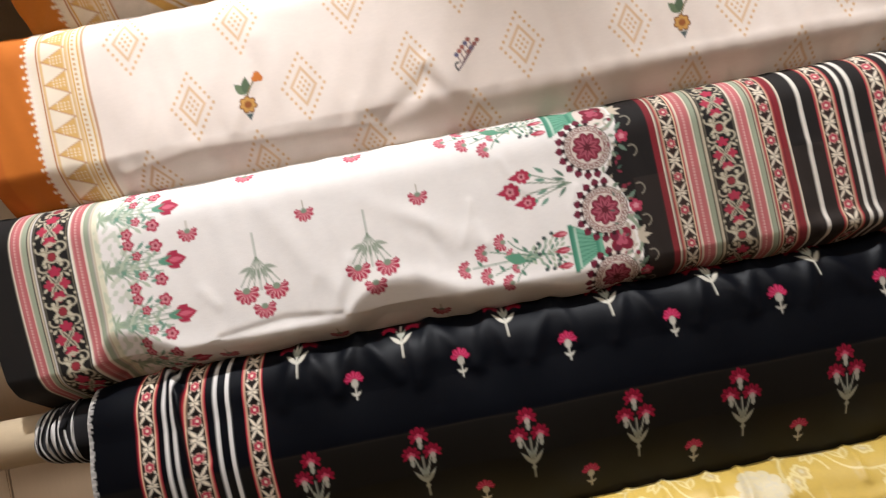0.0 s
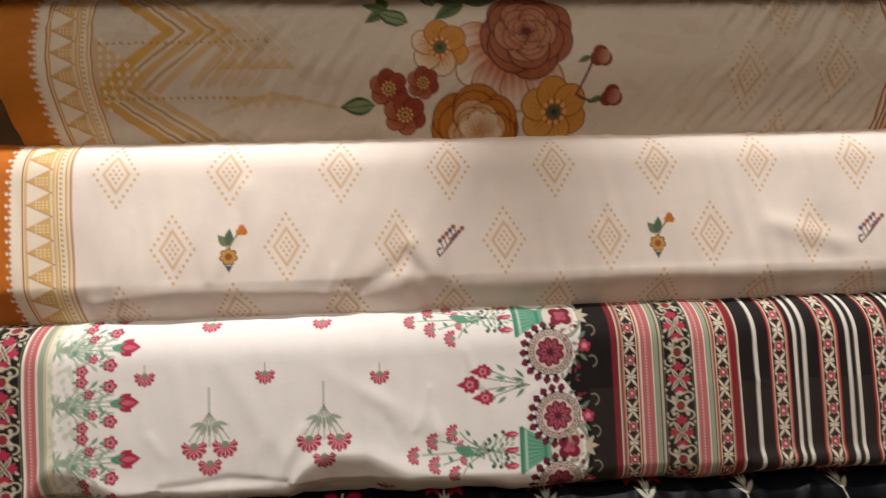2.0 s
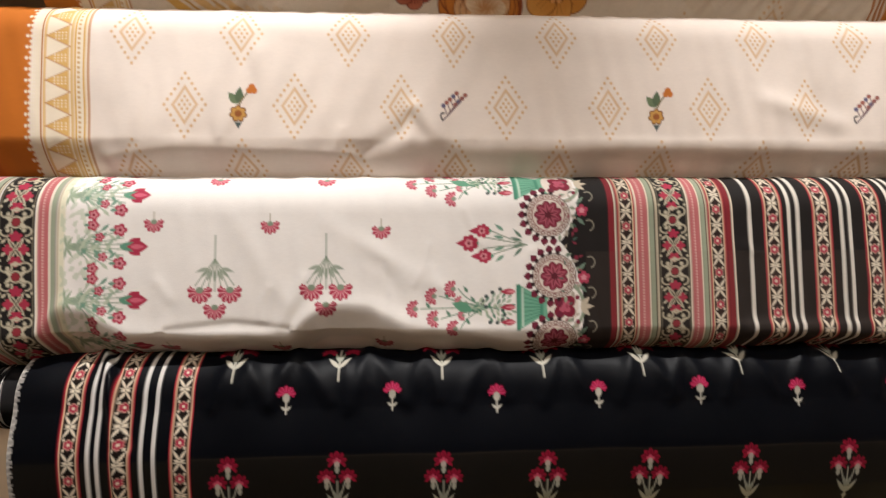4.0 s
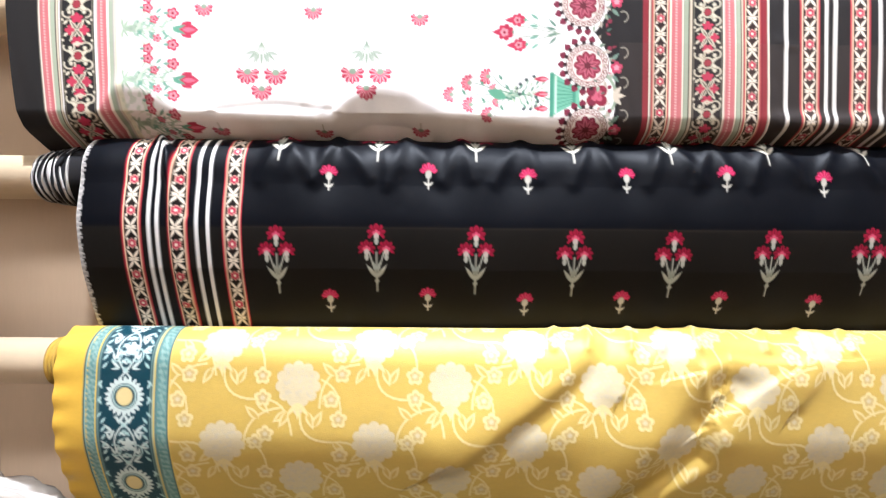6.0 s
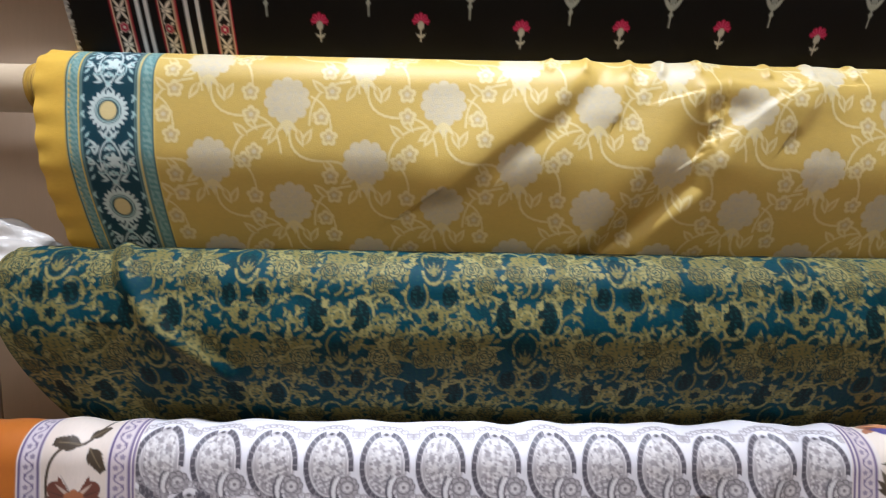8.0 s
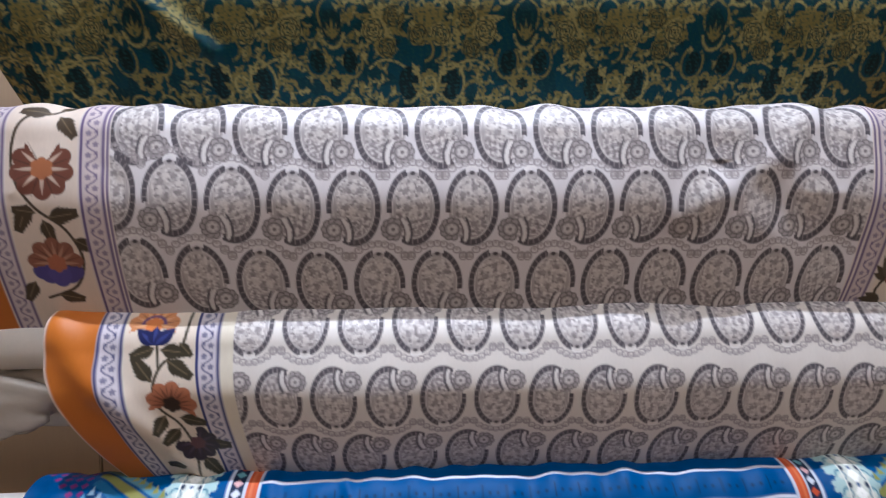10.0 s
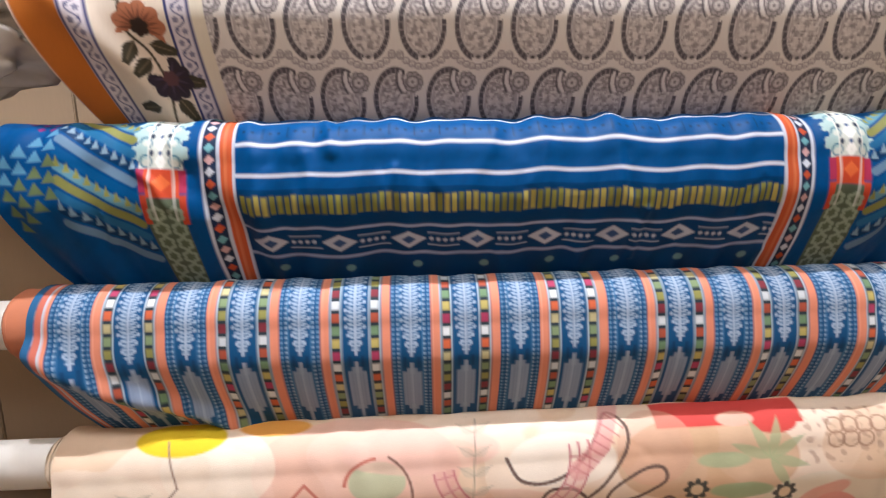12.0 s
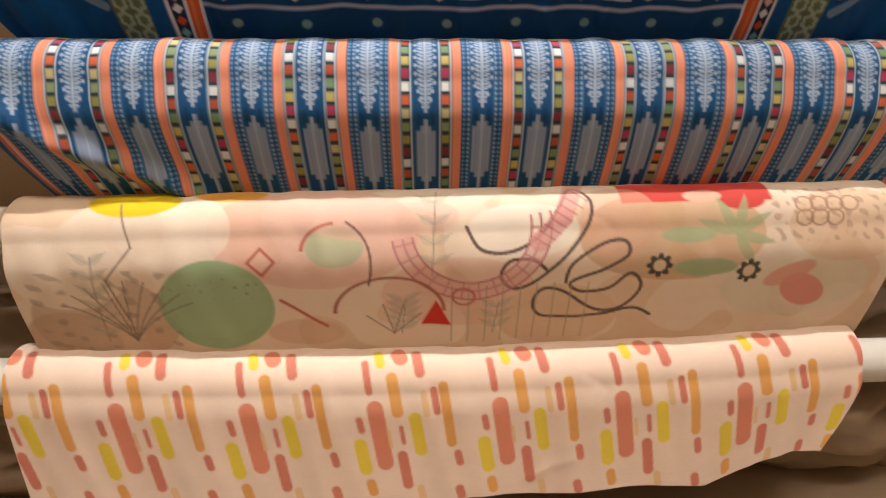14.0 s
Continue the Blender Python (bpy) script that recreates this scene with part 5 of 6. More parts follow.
        for k in range(12):
            v = -0.035 + k * 0.0165
            col = ("0D5088", "5E8A9C", "7E7E44", "27618C", "0B335A", "66809A")[k % 6]
            p.line([(c0, v + 0.055), (c0 + s * 0.085, v)], 0.0105, col)
            if k % 3 == 1:
                for q in range(9):
                    t = q / 8
                    p.wedge(c0 + s * 0.085 * t, v + 0.055 * (1 - t) - 0.011, 0.0042, 0.012, "8A8A48" if k % 2 else "7F96A8")
        o0 = c0 + s * 0.088
        for k in range(7):
            for q in range(4):
                uu, vv = o0 + s * (0.006 + q * 0.0165), -0.01 + k * 0.019 + q * 0.013
                if 0.015 + q * 0.012 < vv < 0.20:
                    p.wedge(uu, vv, 0.0085, 0.015, "5A8CAE" if k < 4 else "66744E")
        for k in range(5):
            for q in range(5):
                p.kite(o0 + s * (0.012 + 0.013 * q), -0.02 + 0.012 * k - 0.0 * q, 0.0045, 0.0045, "7A2A68") if q + k < 6 else None
        p.stripe(min(o0 + s * 0.075, o0 + s * 0.2), max(o0 + s * 0.075, o0 + s * 0.2), "0B4C86")


def stripe_cloth(p, roll):
    p.c[:] = lin("154870")
    end = p.v[-1]
    gu = 0.1345
    coral, pale = "D6876A", "9EB0C8"

    def cell(x0, w, shift):
        """A blue band: chains of dots at its sides, a feathered column above and a plain spiked panel below."""
        m = x0 + w / 2
        p.stripe(x0, x0 + w, "0F4A78")
        if w > 0.04:
            for k in (0.05, 0.17, 0.83, 0.95):
                dotted(p, x0 + w * k, -0.03, end, 0.0060, 0.0017, "8CA4BE" if 0.1 < k < 0.9 else "6C8CAE")
            p.stripe(x0 + w * 0.20, x0 + w * 0.235, "3A6A96")
            p.stripe(x0 + w * 0.765, x0 + w * 0.80, "3A6A96")
        half = w * (0.24 if w > 0.04 else 0.36)
        for v in (-0.120 + shift, 0.126 + shift):
            # plain panel with stepped ends and a spike
            p.stripe(m - half, m + half, "8796B0", v + 0.010, v + 0.072)
            p.stripe(m - half * 0.55, m + half * 0.55, "8796B0", v + 0.004, v + 0.080)
            p.stripe(m - half * 0.2, m + half * 0.2, "98A6BE", v - 0.004, v + 0.100)
            for q in (-0.6, -0.2, 0.2, 0.6):
                p.stripe(m + half * q - 0.0006, m + half * q + 0.0006, "6E80A0", v + 0.014, v + 0.070, 0.6)
            # feathered column above
            for q in range(24):
                vv = v - 0.018 - 0.0050 * q
                f = 1.0 if q > 5 else 0.45 + 0.10 * q
                for sgn in (-1, 1):
                    p.leaf(m + sgn * half * 0.12, vv, half * 0.85 * f, 0.0034, sgn * 1.15, pale)
                    if q % 2:
                        p.oval(m + sgn * half * f, vv - 0.004, 0.0020, 0.0022, pale)
            p.stripe(m - half * 0.16, m + half * 0.16, "A0AEC4", v - 0.125, v - 0.012)
            p.stripe(m - half * 0.9, m - half * 0.5, "0C3E68", v - 0.012, v + 0.004)
            p.stripe(m + half * 0.5, m + half * 0.9, "0C3E68", v - 0.012, v + 0.004)

    beads = ("A63A5C", "D8DADC", "C8623C", "BDB284", "7E9068", "8E8A4A", "7A2E38", "C8CCD0", "A85038", "6F8A66", "B8A860")
    for i in range(-3, 7):
        u = -0.0175 + gu * i
        p.stripe(u, u + 0.0108, coral)
        p.stripe(u + 0.002, u + 0.0032, "E2A48A", alpha=0.6)
        cell(u + 0.0265, 0.0318, 0.004 * math.sin(i * 1.7))
        p.stripe(u + 0.0742, u + 0.0850, coral)
        cell(u + 0.0856, 0.0484, 0.004 * math.cos(i * 2.1))
        for k, x0 in enumerate((u + 0.0112, u + 0.0585)):
            p.stripe(x0, x0 + 0.0150, "9FB0C0")
            p.stripe(x0 + 0.0022, x0 + 0.0128, "24313A")
            for q, v in enumerate(np.arange(-0.03 + 0.004 * (i % 3), end, 0.0155)):
                p.stripe(x0 + 0.0030, x0 + 0.0120, beads[(q + 3 * (i % 4) + 2) % len(beads)], v, v + 0.0105)
    p.stripe(-0.5, -0.376, "C87A58")
    p.stripe(-0.376, -0.372, "C8C4C0")
    p.stripe(-0.366, -0.352, "2A5C88")
    p.stripe(-0.352, -0.344, "C06A58")
    p.stripe(-0.344, -0.341, "B8C0CC")


def abstract_cloth(p, roll):
    p.c[:] = lin("E8D4C0")
    d, end = roll.down, p.v[-1]
    p.speckle(-0.4, 0.8, -0.03, end, "DFC3A6", 0.16, 0.3, 5, 0.8)

    def blot(u, z, ru, rv, col, alpha=0.75, turn=0.0):
        p.oval(u, d(z), ru, rv, col, turn, alpha)

    blot(0.02, 0.44, 0.13, 0.07, "E2B3A2", 0.7)
    blot(0.20, 0.36, 0.10, 0.05, "E0B09E", 0.5)
    blot(-0.25, 0.33, 0.09, 0.07, "BFA084", 0.6)
    blot(-0.28, 0.40, 0.07, 0.05, "E9D8C4", 0.8)
    blot(-0.15, 0.45, 0.07, 0.05, "EBDCCA", 0.7)
    blot(0.47, 0.43, 0.12, 0.06, "C8A07A", 0.7)
    blot(0.64, 0.36, 0.10, 0.05, "DCD2BE", 0.7)
    blot(0.33, 0.32, 0.08, 0.05, "DDBFA0", 0.8)
    blot(-0.20, 0.482, 0.056, 0.024, "DFC020", 1)
    blot(-0.085, 0.486, 0.045, 0.014, "D9962E", 0.9)
    p.stripe(0.405, 0.60, "CC4A44", d(0.486) - 0.01, d(0.470))
    blot(0.56, 0.470, 0.03, 0.012, "CC4A44", 1)
    blot(0.51, 0.476, 0.025, 0.010, "E3B39E", 1)
    blot(-0.107, 0.348, 0.071, 0.066, "9DB48C", 1)
    blot(-0.107, 0.352, 0.064, 0.050, "A4BA96", 0.6)
    p.speckle(-0.14, -0.05, d(0.39), d(0.36), "5F6F58", 0.012, 0.95, 8, 0.5)
    blot(0.045, 0.425, 0.036, 0.026, "B9BF9E", 0.9)
    blot(0.49, 0.43, 0.035, 0.010, "A9B48E", 0.9)
    blot(0.515, 0.388, 0.042, 0.012, "9DB088", 0.9)
    blot(0.655, 0.350, 0.035, 0.022, "DB8E82", 0.9, 0.5)
    blot(0.63, 0.375, 0.035, 0.014, "DB9A8A", 0.8, -0.4)
    for k in range(6):
        p.leaf(0.55, d(0.43), 0.055, 0.014, -1.2 + k * 0.75, "A4B088", 0.75)
    blot(0.28, 0.44, 0.07, 0.035, "F0E4D6", 0.8)
    blot(0.10, 0.46, 0.10, 0.03, "E6BCAE", 0.6)
    blot(0.70, 0.44, 0.08, 0.05, "D9B898", 0.6)
    blot(0.0, 0.305, 0.05, 0.022, "D2A88C", 0.5)
    blot(-0.30, 0.30, 0.06, 0.05, "B8977C", 0.5)
    blot(0.40, 0.45, 0.05, 0.05, "D8A890", 0.5)
    p.speckle(-0.33, -0.16, d(0.40), d(0.29), "9A8470", 0.02, 0.6, 31, 0.5)
    p.speckle(0.60, 0.76, d(0.48), d(0.42), "B08C78", 0.016, 0.5, 33, 0.6)
    dark, rust = "6A544C", "C07060"
    # winding dark ribbons
    def ribbon(*pts):
        p.spline([(u, d(z)) for u, z in pts], 0.0042, dark)

    ribbon((0.208, 0.446), (0.226, 0.418), (0.263, 0.414), (0.299, 0.432), (0.325, 0.467), (0.343, 0.485), (0.365, 0.474), (0.361, 0.446), (0.336, 0.410), (0.299, 0.375),
           (0.270, 0.364), (0.252, 0.382), (0.263, 0.402), (0.292, 0.403), (0.310, 0.389))
    ribbon((0.336, 0.371), (0.343, 0.396), (0.379, 0.421), (0.408, 0.425), (0.414, 0.407), (0.387, 0.389), (0.343, 0.371), (0.358, 0.357), (0.394, 0.361), (0.420, 0.381), (0.436, 0.361),
           (0.416, 0.332), (0.379, 0.329), (0.336, 0.357), (0.306, 0.361), (0.296, 0.339), (0.314, 0.320), (0.379, 0.320), (0.430, 0.329), (0.456, 0.318))
    # fine stems and leaves drawn in grey
    for u0, z0, z1, n in ((0.125, 0.300, 0.352, 5), (0.165, 0.385, 0.485, 4), (-0.255, 0.300, 0.420, 6), (0.245, 0.300, 0.345, 3)):
        p.line([(u0, d(z0)), (u0 + 0.006, d(z1))], 0.0018, "8E8478", 0.8)
        for k in range(n):
            zz = z0 + (z1 - z0) * (k + 0.6) / n
            for q in (-1, 1):
                p.leaf(u0 + 0.003, d(zz), 0.024, 0.012, q * 1.0, "B8AE9C", 0.45)
                p.line([(u0 + 0.003, d(zz)), (u0 + 0.003 + q * 0.022, d(zz) - 0.014)], 0.0014, "8E8478", 0.35)
    # rose-coloured net
    for k in range(13):
        a = 2.9 - k * 0.24
        r0, r1 = 0.075, 0.10
        p.line([(0.215 + r0 * math.cos(a), d(0.445) + r0 * 0.95 * math.sin(a)), (0.215 + r1 * math.cos(a), d(0.445) + r1 * 0.95 * math.sin(a))], 0.0022, "C0747A")
    for r in (0.075, 0.087, 0.10):
        p.ring(0.215, d(0.445), r, r * 0.95, 0.0026, "C0747A", 0, -0.2, 3.0)
    p.line([(0.30, d(0.425)), (0.330, d(0.455)), (0.352, d(0.488))], 0.024, "D89A96", 0.7)
    for k in range(8):
        p.line([(0.292 + 0.007 * k, d(0.432 + 0.0075 * k)), (0.312 + 0.007 * k, d(0.420 + 0.0075 * k))], 0.0018, "B8646C", 0.8)
    p.ring(0.215, d(0.445), 0.088, 0.083, 0.022, "DDA4A0", 0, 0.1, 3.0, 0.45)
    for k in range(9):
        p.line([(0.19 + k * 0.022, d(0.37)), (0.19 + k * 0.022, d(0.285))], 0.0018, "A89884", 0.8)
    p.ring(0.205, d(0.355), 0.014, 0.012, 0.003, rust)
    p.ring(0.11, d(0.335), 0.07, 0.05, 0.0036, "AE6A58", 0, 3.14, 6.28)
    p.ring(0.049, d(0.42), 0.045, 0.035, 0.0036, rust, 0, 3.14, 4.6)
    p.curve((0.06, d(0.455)), (0.10, d(0.43)), (0.085, d(0.375)), 0.003, "7E5A50")
    p.kite(-0.046, d(0.408), 0.019, 0.020, rust, 0.72)
    p.line([(-0.027, d(0.355)), (0.028, d(0.315))], 0.0048, "BE6A58")
    p.wedge(0.170, d(0.350), 0.020, 0.040, "D0382E")
    for a in (-0.9, -0.3, 0.3, 0.9):
        p.line([(0.115, d(0.30)), (0.115 + 0.045 * math.sin(a), d(0.30) - 0.05 * math.cos(a))], 0.0018, "8E8478")
    for k in range(9):
        a = -1.2 + k * 0.3
        p.curve((-0.22, d(0.30)), (-0.22 + 0.03 * math.sin(a), d(0.34)), (-0.215 + 0.085 * math.sin(a), d(0.34) - 0.05 * math.cos(a)), 0.0018, "7E6E60", 0.8)
    p.line([(-0.215, d(0.48)), (-0.20, d(0.43)), (-0.235, d(0.39)), (-0.22, d(0.33))], 0.0024, "8E7464")
    for u, z in ((0.455, 0.391), (0.573, 0.381)):
        p.bloom(u, d(z), 0.017, 8, 0.34, "4E4C46")
        p.oval(u, d(z), 0.008, 0.008, "DCC4A4")
    for k in range(7):
        p.ring(0.64 + 0.02 * (k % 4), d(0.465) + 0.018 * (k // 4), 0.011, 0.010, 0.002, "A8826C")


def dash_cloth(p, roll):
    p.c[:] = lin("E4CCBA")
    end = p.v[-1]
    p.speckle(-0.4, 0.8, -0.03, end, "E4CCB8", 0.12, 0.35, 15, 0.6)
    gu, vm = 0.1648, 0.131
    coral, brick, amber, pale, yel = "D07A5E", "C8705C", "D99A4A", "DDB888", "DCC22C"
    # shift along the roll, then from and to down the cloth, about the wide coral dash; width; colour
    marks = ((0.0, -0.050, 0.050, 0.0215, coral), (0.0215, -0.087, -0.026, 0.0150, amber), (0.031, -0.015, 0.013, 0.006, brick), (0.034, 0.022, 0.078, 0.0140, brick), (0.050, -0.033, 0.030, 0.0165, yel),
             (0.059, -0.063, -0.026, 0.0085, pale), (0.0735, -0.067, -0.028, 0.0095, brick), (0.091, -0.074, 0.018, 0.0130, amber), (0.1045, 0.022, 0.046, 0.0105, brick), (-0.025, -0.028, -0.004, 0.0090, brick),
             (-0.0235, 0.004, 0.058, 0.0175, yel), (-0.0145, -0.104, -0.057, 0.0095, brick), (0.026, -0.122, -0.096, 0.0200, coral), (0.050, -0.118, -0.079, 0.0135, brick), (0.001, -0.118, -0.092, 0.0125, yel),
             (-0.0135, 0.064, 0.090, 0.0130, amber), (0.054, 0.072, 0.096, 0.0100, pale), (0.106, 0.074, 0.096, 0.0120, brick), (0.014, -0.010, 0.018, 0.005, pale))
    rng = np.random.default_rng(19)
    for i in range(-2, 6):
        for du, a, b, w, col in marks:
            u = -0.071 + gu * i + du + rng.uniform(-0.0015, 0.0015)
            lean = 0.006 * (b - a) / 0.1
            a, b = vm + a + w / 2, vm + b - w / 2
            p.line([(u - lean, a), (u + lean, max(a + 0.001, b))], w, col, 0.92)


# ---- the room ----
def structure(name, bm, mat, label, category):
    return tagged(part(name, bm, mat), label, category, kind="structure")


def build_room():
    X0, X1, Y0, Y1, H = -1.0, 1.3, -2.6, 0.36, 3.9
    structure("floor", box(bmesh.new(), X0 - 0.1, X1 + 0.1, Y0 - 0.1, Y1 + 0.1, -0.1, 0.0), FLOOR, "beige tiled shop floor", "floor")
    structure("ceiling", box(bmesh.new(), X0 - 0.1, X1 + 0.1, Y0 - 0.1, Y1 + 0.1, H, H + 0.1), CEIL, "plain off-white shop ceiling", "ceiling")
    structure("wall_south", box(bmesh.new(), X0 - 0.1, X1 + 0.1, Y0 - 0.1, Y0, 0, H), PLASTER, "plain warm beige painted wall", "wall")
    structure("wall_west", box(bmesh.new(), X0 - 0.1, X0, Y0, Y1, 0, H), PLASTER, "plain warm beige painted wall", "wall")
    structure("wall_east", box(bmesh.new(), X1, X1 + 0.1, Y0, Y1, 0, H), PLASTER, "plain warm beige painted wall", "wall")
    wall = structure("wall_north", box(bmesh.new(), X0 - 0.1, X1 + 0.1, Y1, Y1 + 0.1, 0, H), PLASTER, "beige panelled wall behind the rack of fabric rolls", "wall")
    w = 0.23
    first = None
    for i in range(10):
        x = X0 + 0.002 + i * w
        if first is None:
            first = part("panel", box(bmesh.new(), x, x + w - 0.004, Y1 - 0.014, Y1 - 0.001, 0.02, 2.9, 0.002), PANEL, wall)
        else:
            ob = new("panel", first.data)
            ob.location = (i * w, 0, 0)
            ob.parent = wall
    structure("header_board", box(bmesh.new(), X0 + 0.002, X1 - 0.002, HEAD_Y, Y1 - 0.016, 2.765, 3.15, 0.004), DARK, "dark brown header board over the fabric rack", "header board")


def lamp(x, y):
    base = new("ceiling_spotlight")
    base.matrix_world = Matrix.Translation((x, y, 3.9))
    tagged(base, "small round white metal ceiling spotlight, lit, out of view", "spotlight", "ceiling spotlights")
    def ringed(r0, r1, z0, z1, name, mat):
        a = np.linspace(0, 2 * np.pi, 28, endpoint=False)
        o = np.array([(r0, z0), (r1, z0), (r1, z1), (r0, z1), (r0, z0)])
        pts = np.stack([x + np.cos(a)[:, None] * o[None, :, 0], y + np.sin(a)[:, None] * o[None, :, 0], o[None, :, 1] + 0 * a[:, None]], axis=-1)
        return surface(name, pts, mat, base, closed=True, smooth=False)
    ringed(0.045, 0.06, 3.87, 3.898, "trim_ring", METAL)
    ringed(0.0, 0.044, 3.885, 3.895, "lens", GLOW)


# glowing panel made up to carry the added fill light, out of view
def fill_panel():
    base = new("unseen_fill_panel")
    base.matrix_world = Matrix.Translation((0.2, -1.75, 3.9))
    tagged(base, "long white ceiling fill panel, added out of view, lit", "ceiling light")
    part("frame", box(bmesh.new(), -0.92, 1.32 - 0.04, -2.02, -1.48, 3.88, 3.899, 0.004), METAL, base)
    part("diffuser", box(bmesh.new(), -0.88, 1.24, -1.98, -1.52, 3.872, 3.8795), GLOW, base)


def crumple(name, label, cx, cy, cz, rx, ry, rz, mat, seed, category="plastic wrap", amount=0.25):
    """A crumpled sheet drawn together into an uneven bundle."""
    a, b = np.linspace(0, 2 * np.pi, 72, endpoint=False), np.linspace(0.02, np.pi - 0.02, 40)
    A, B = np.meshgrid(a, b, indexing="ij")
    rng = np.random.default_rng(seed)
    r = 1
    for k in range(14):
        n = rng.normal(size=3)
        n /= np.linalg.norm(n)
        d = n[0] * np.sin(B) * np.cos(A) + n[1] * np.sin(B) * np.sin(A) + n[2] * np.cos(B)
        f = rng.uniform(3, 11)
        r = r + amount * np.abs(np.sin(f * d + rng.uniform(0, 6))) / (1 + 0.3 * k) - amount * 0.3 / (1 + 0.3 * k)
    pts = np.stack([cx + rx * r * np.sin(B) * np.cos(A), cy + ry * r * np.sin(B) * np.sin(A), cz + rz * r * np.cos(B)], axis=-1)
    return tagged(surface(name, pts, mat, closed=True), label, category)


# ---- the rolls ----
HEAD_Y = -0.072
TOPS = (2.728, 2.538, 2.301, 2.067, 1.806, 1.551, 1.329, 1.090, 0.872, 0.673, 0.488, 0.283, 0.06)


def front(k, extra=0.0):
    return 0.07 * (TOPS[k] - 0.10 - 1.87) - 0.008 + extra


def ridge(U, V, pts, width, height):
    """Height of a crease that runs along the given points."""
    d = 9.0
    for (ua, va), (ub, vb) in zip(pts, pts[1:]):
        du, dv = ub - ua, vb - va
        k = np.clip(((U - ua) * du + (V - va) * dv) / (du * du + dv * dv + 1e-9), 0, 1)
        d = np.minimum(d, np.hypot(U - ua - k * du, V - va - k * dv))
    return height * np.exp(-(d / width) ** 2)


def creases(U, V, seed, count, height, u0=-0.35, u1=0.85, v0=0.03, v1=0.22, lean=0.6):
    """Short sharp creases scattered over a cloth."""
    rng = np.random.default_rng(seed)
    out = 0.0
    for k in range(count):
        u, v = rng.uniform(u0, u1), rng.uniform(v0, v1)
        a, l = rng.normal(np.pi / 2, lean), rng.uniform(0.02, 0.07)
        w = l * rng.uniform(-0.25, 0.25)
        pts = [(u, v), (u + l / 2 * math.cos(a) - w * math.sin(a) / 2, v + l / 2 * math.sin(a) + w * math.cos(a) / 2), (u + l * math.cos(a), v + l * math.sin(a))]
        out = out + ridge(U, V, pts, rng.uniform(0.005, 0.011), height * rng.uniform(-1, 1.4))
    return out


def grow(V, a=0.0, b=0.2):
    return np.clip((V - a) / (b - a), 0, 1)


def folds_rose(U, V, r):
    out = 0.0030 * ripple(U * 0.8 + V * 0.7, V - U * 0.3, 3, 0.03, 2.5) * (0.3 + 0.7 * np.exp(-((U + 0.1) / 0.2) ** 2) + 0.8 * np.exp(-((U - 0.65) / 0.12) ** 2))
    return out + 0.003 * ripple(U, V, 5, 0.2, 2.0) * grow(V) + creases(U, V, 73, 60, 0.0020, lean=1.2)


def folds_cream(U, V, r):
    d = r.down
    out = 0.004 * ripple(U, V * 0.2, 9, 0.2) * np.exp(-((V - 0.20) / 0.05) ** 2) + 0.003 * ripple(U, V, 7, 0.16, 2.2) * grow(V, 0, 0.15) + 0.0008 * ripple(U, V, 8, 0.04, 2)
    out = out + ridge(U, V, [(0.04, d(2.330)), (0.09, d(2.352)), (0.108, d(2.372)), (0.122, d(2.355)), (0.157, d(2.325))], 0.012, -0.0035)
    out = out + ridge(U, V, [(0.112, d(2.385)), (0.135, d(2.350)), (0.157, d(2.325))], 0.012, 0.0035)
    out = out + ridge(U, V, [(-0.29, d(2.322)), (-0.2, d(2.335)), (0.03, d(2.325))], 0.010, 0.003) + ridge(U, V, [(0.17, d(2.328)), (0.4, d(2.335)), (0.8, d(2.330))], 0.012, 0.003)
    return out + ridge(U, V, [(-0.09, d(2.46)), (-0.06, d(2.34))], 0.02, 0.003) + ridge(U, V, [(0.6, d(2.40)), (0.70, d(2.37))], 0.015, 0.003) + creases(U, V, 71, 16, 0.0009)


def folds_white(U, V, r):
    d = r.down
    out = 0.003 * ripple(U, V, 17, 0.15, 2.0) * grow(V, 0, 0.15) + 0.0008 * ripple(U, V, 18, 0.035, 2)
    # the cloth turns under along an uneven line, drawn up at one pinch
    line = np.arange(-0.7, 1.1, 0.002)
    crest = np.interp(line, (-0.46, -0.37, -0.335, -0.30, -0.25, -0.05, -0.03, 0.0, 0.05, 0.10, 0.24, 0.40, 0.90), (0.262, 0.250, 0.204, 0.210, 0.240, 0.248, 0.224, 0.206, 0.208, 0.234, 0.255, 0.258, 0.255))
    soft = np.hanning(15) / np.hanning(15).sum()
    over = V - np.interp(U, line[8:-8], np.convolve(crest, soft, "same")[8:-8])
    out = out + 0.0025 * np.exp(-(over / 0.016) ** 2) - 0.020 * np.interp(U, (-0.40, -0.31, 0.02, 0.10, 0.30), (0.5, 1, 1, 0.6, 0.9)) * np.clip((over + 0.004) / 0.060, 0, 1) ** 1.25
    out = out + ridge(U, V, [(-0.12, d(2.24)), (-0.08, d(2.17)), (-0.05, d(2.13))], 0.013, 0.0013) + ridge(U, V, [(-0.03, d(2.16)), (-0.06, d(2.10))], 0.009, 0.0016)
    out = out + fold_edge(U, V, [(-0.20, 0.236), (-0.12, 0.228), (-0.05, 0.236)], 0.006, 0.014, -0.0025)
    return out + ridge(U, V, [(0.0, d(2.23)), (0.14, d(2.15))], 0.013, 0.0010) + ridge(U, V, [(0.55, d(2.09)), (0.8, d(2.085))], 0.012, 0.006) + creases(U, V, 72, 34, 0.0009, lean=1.0)


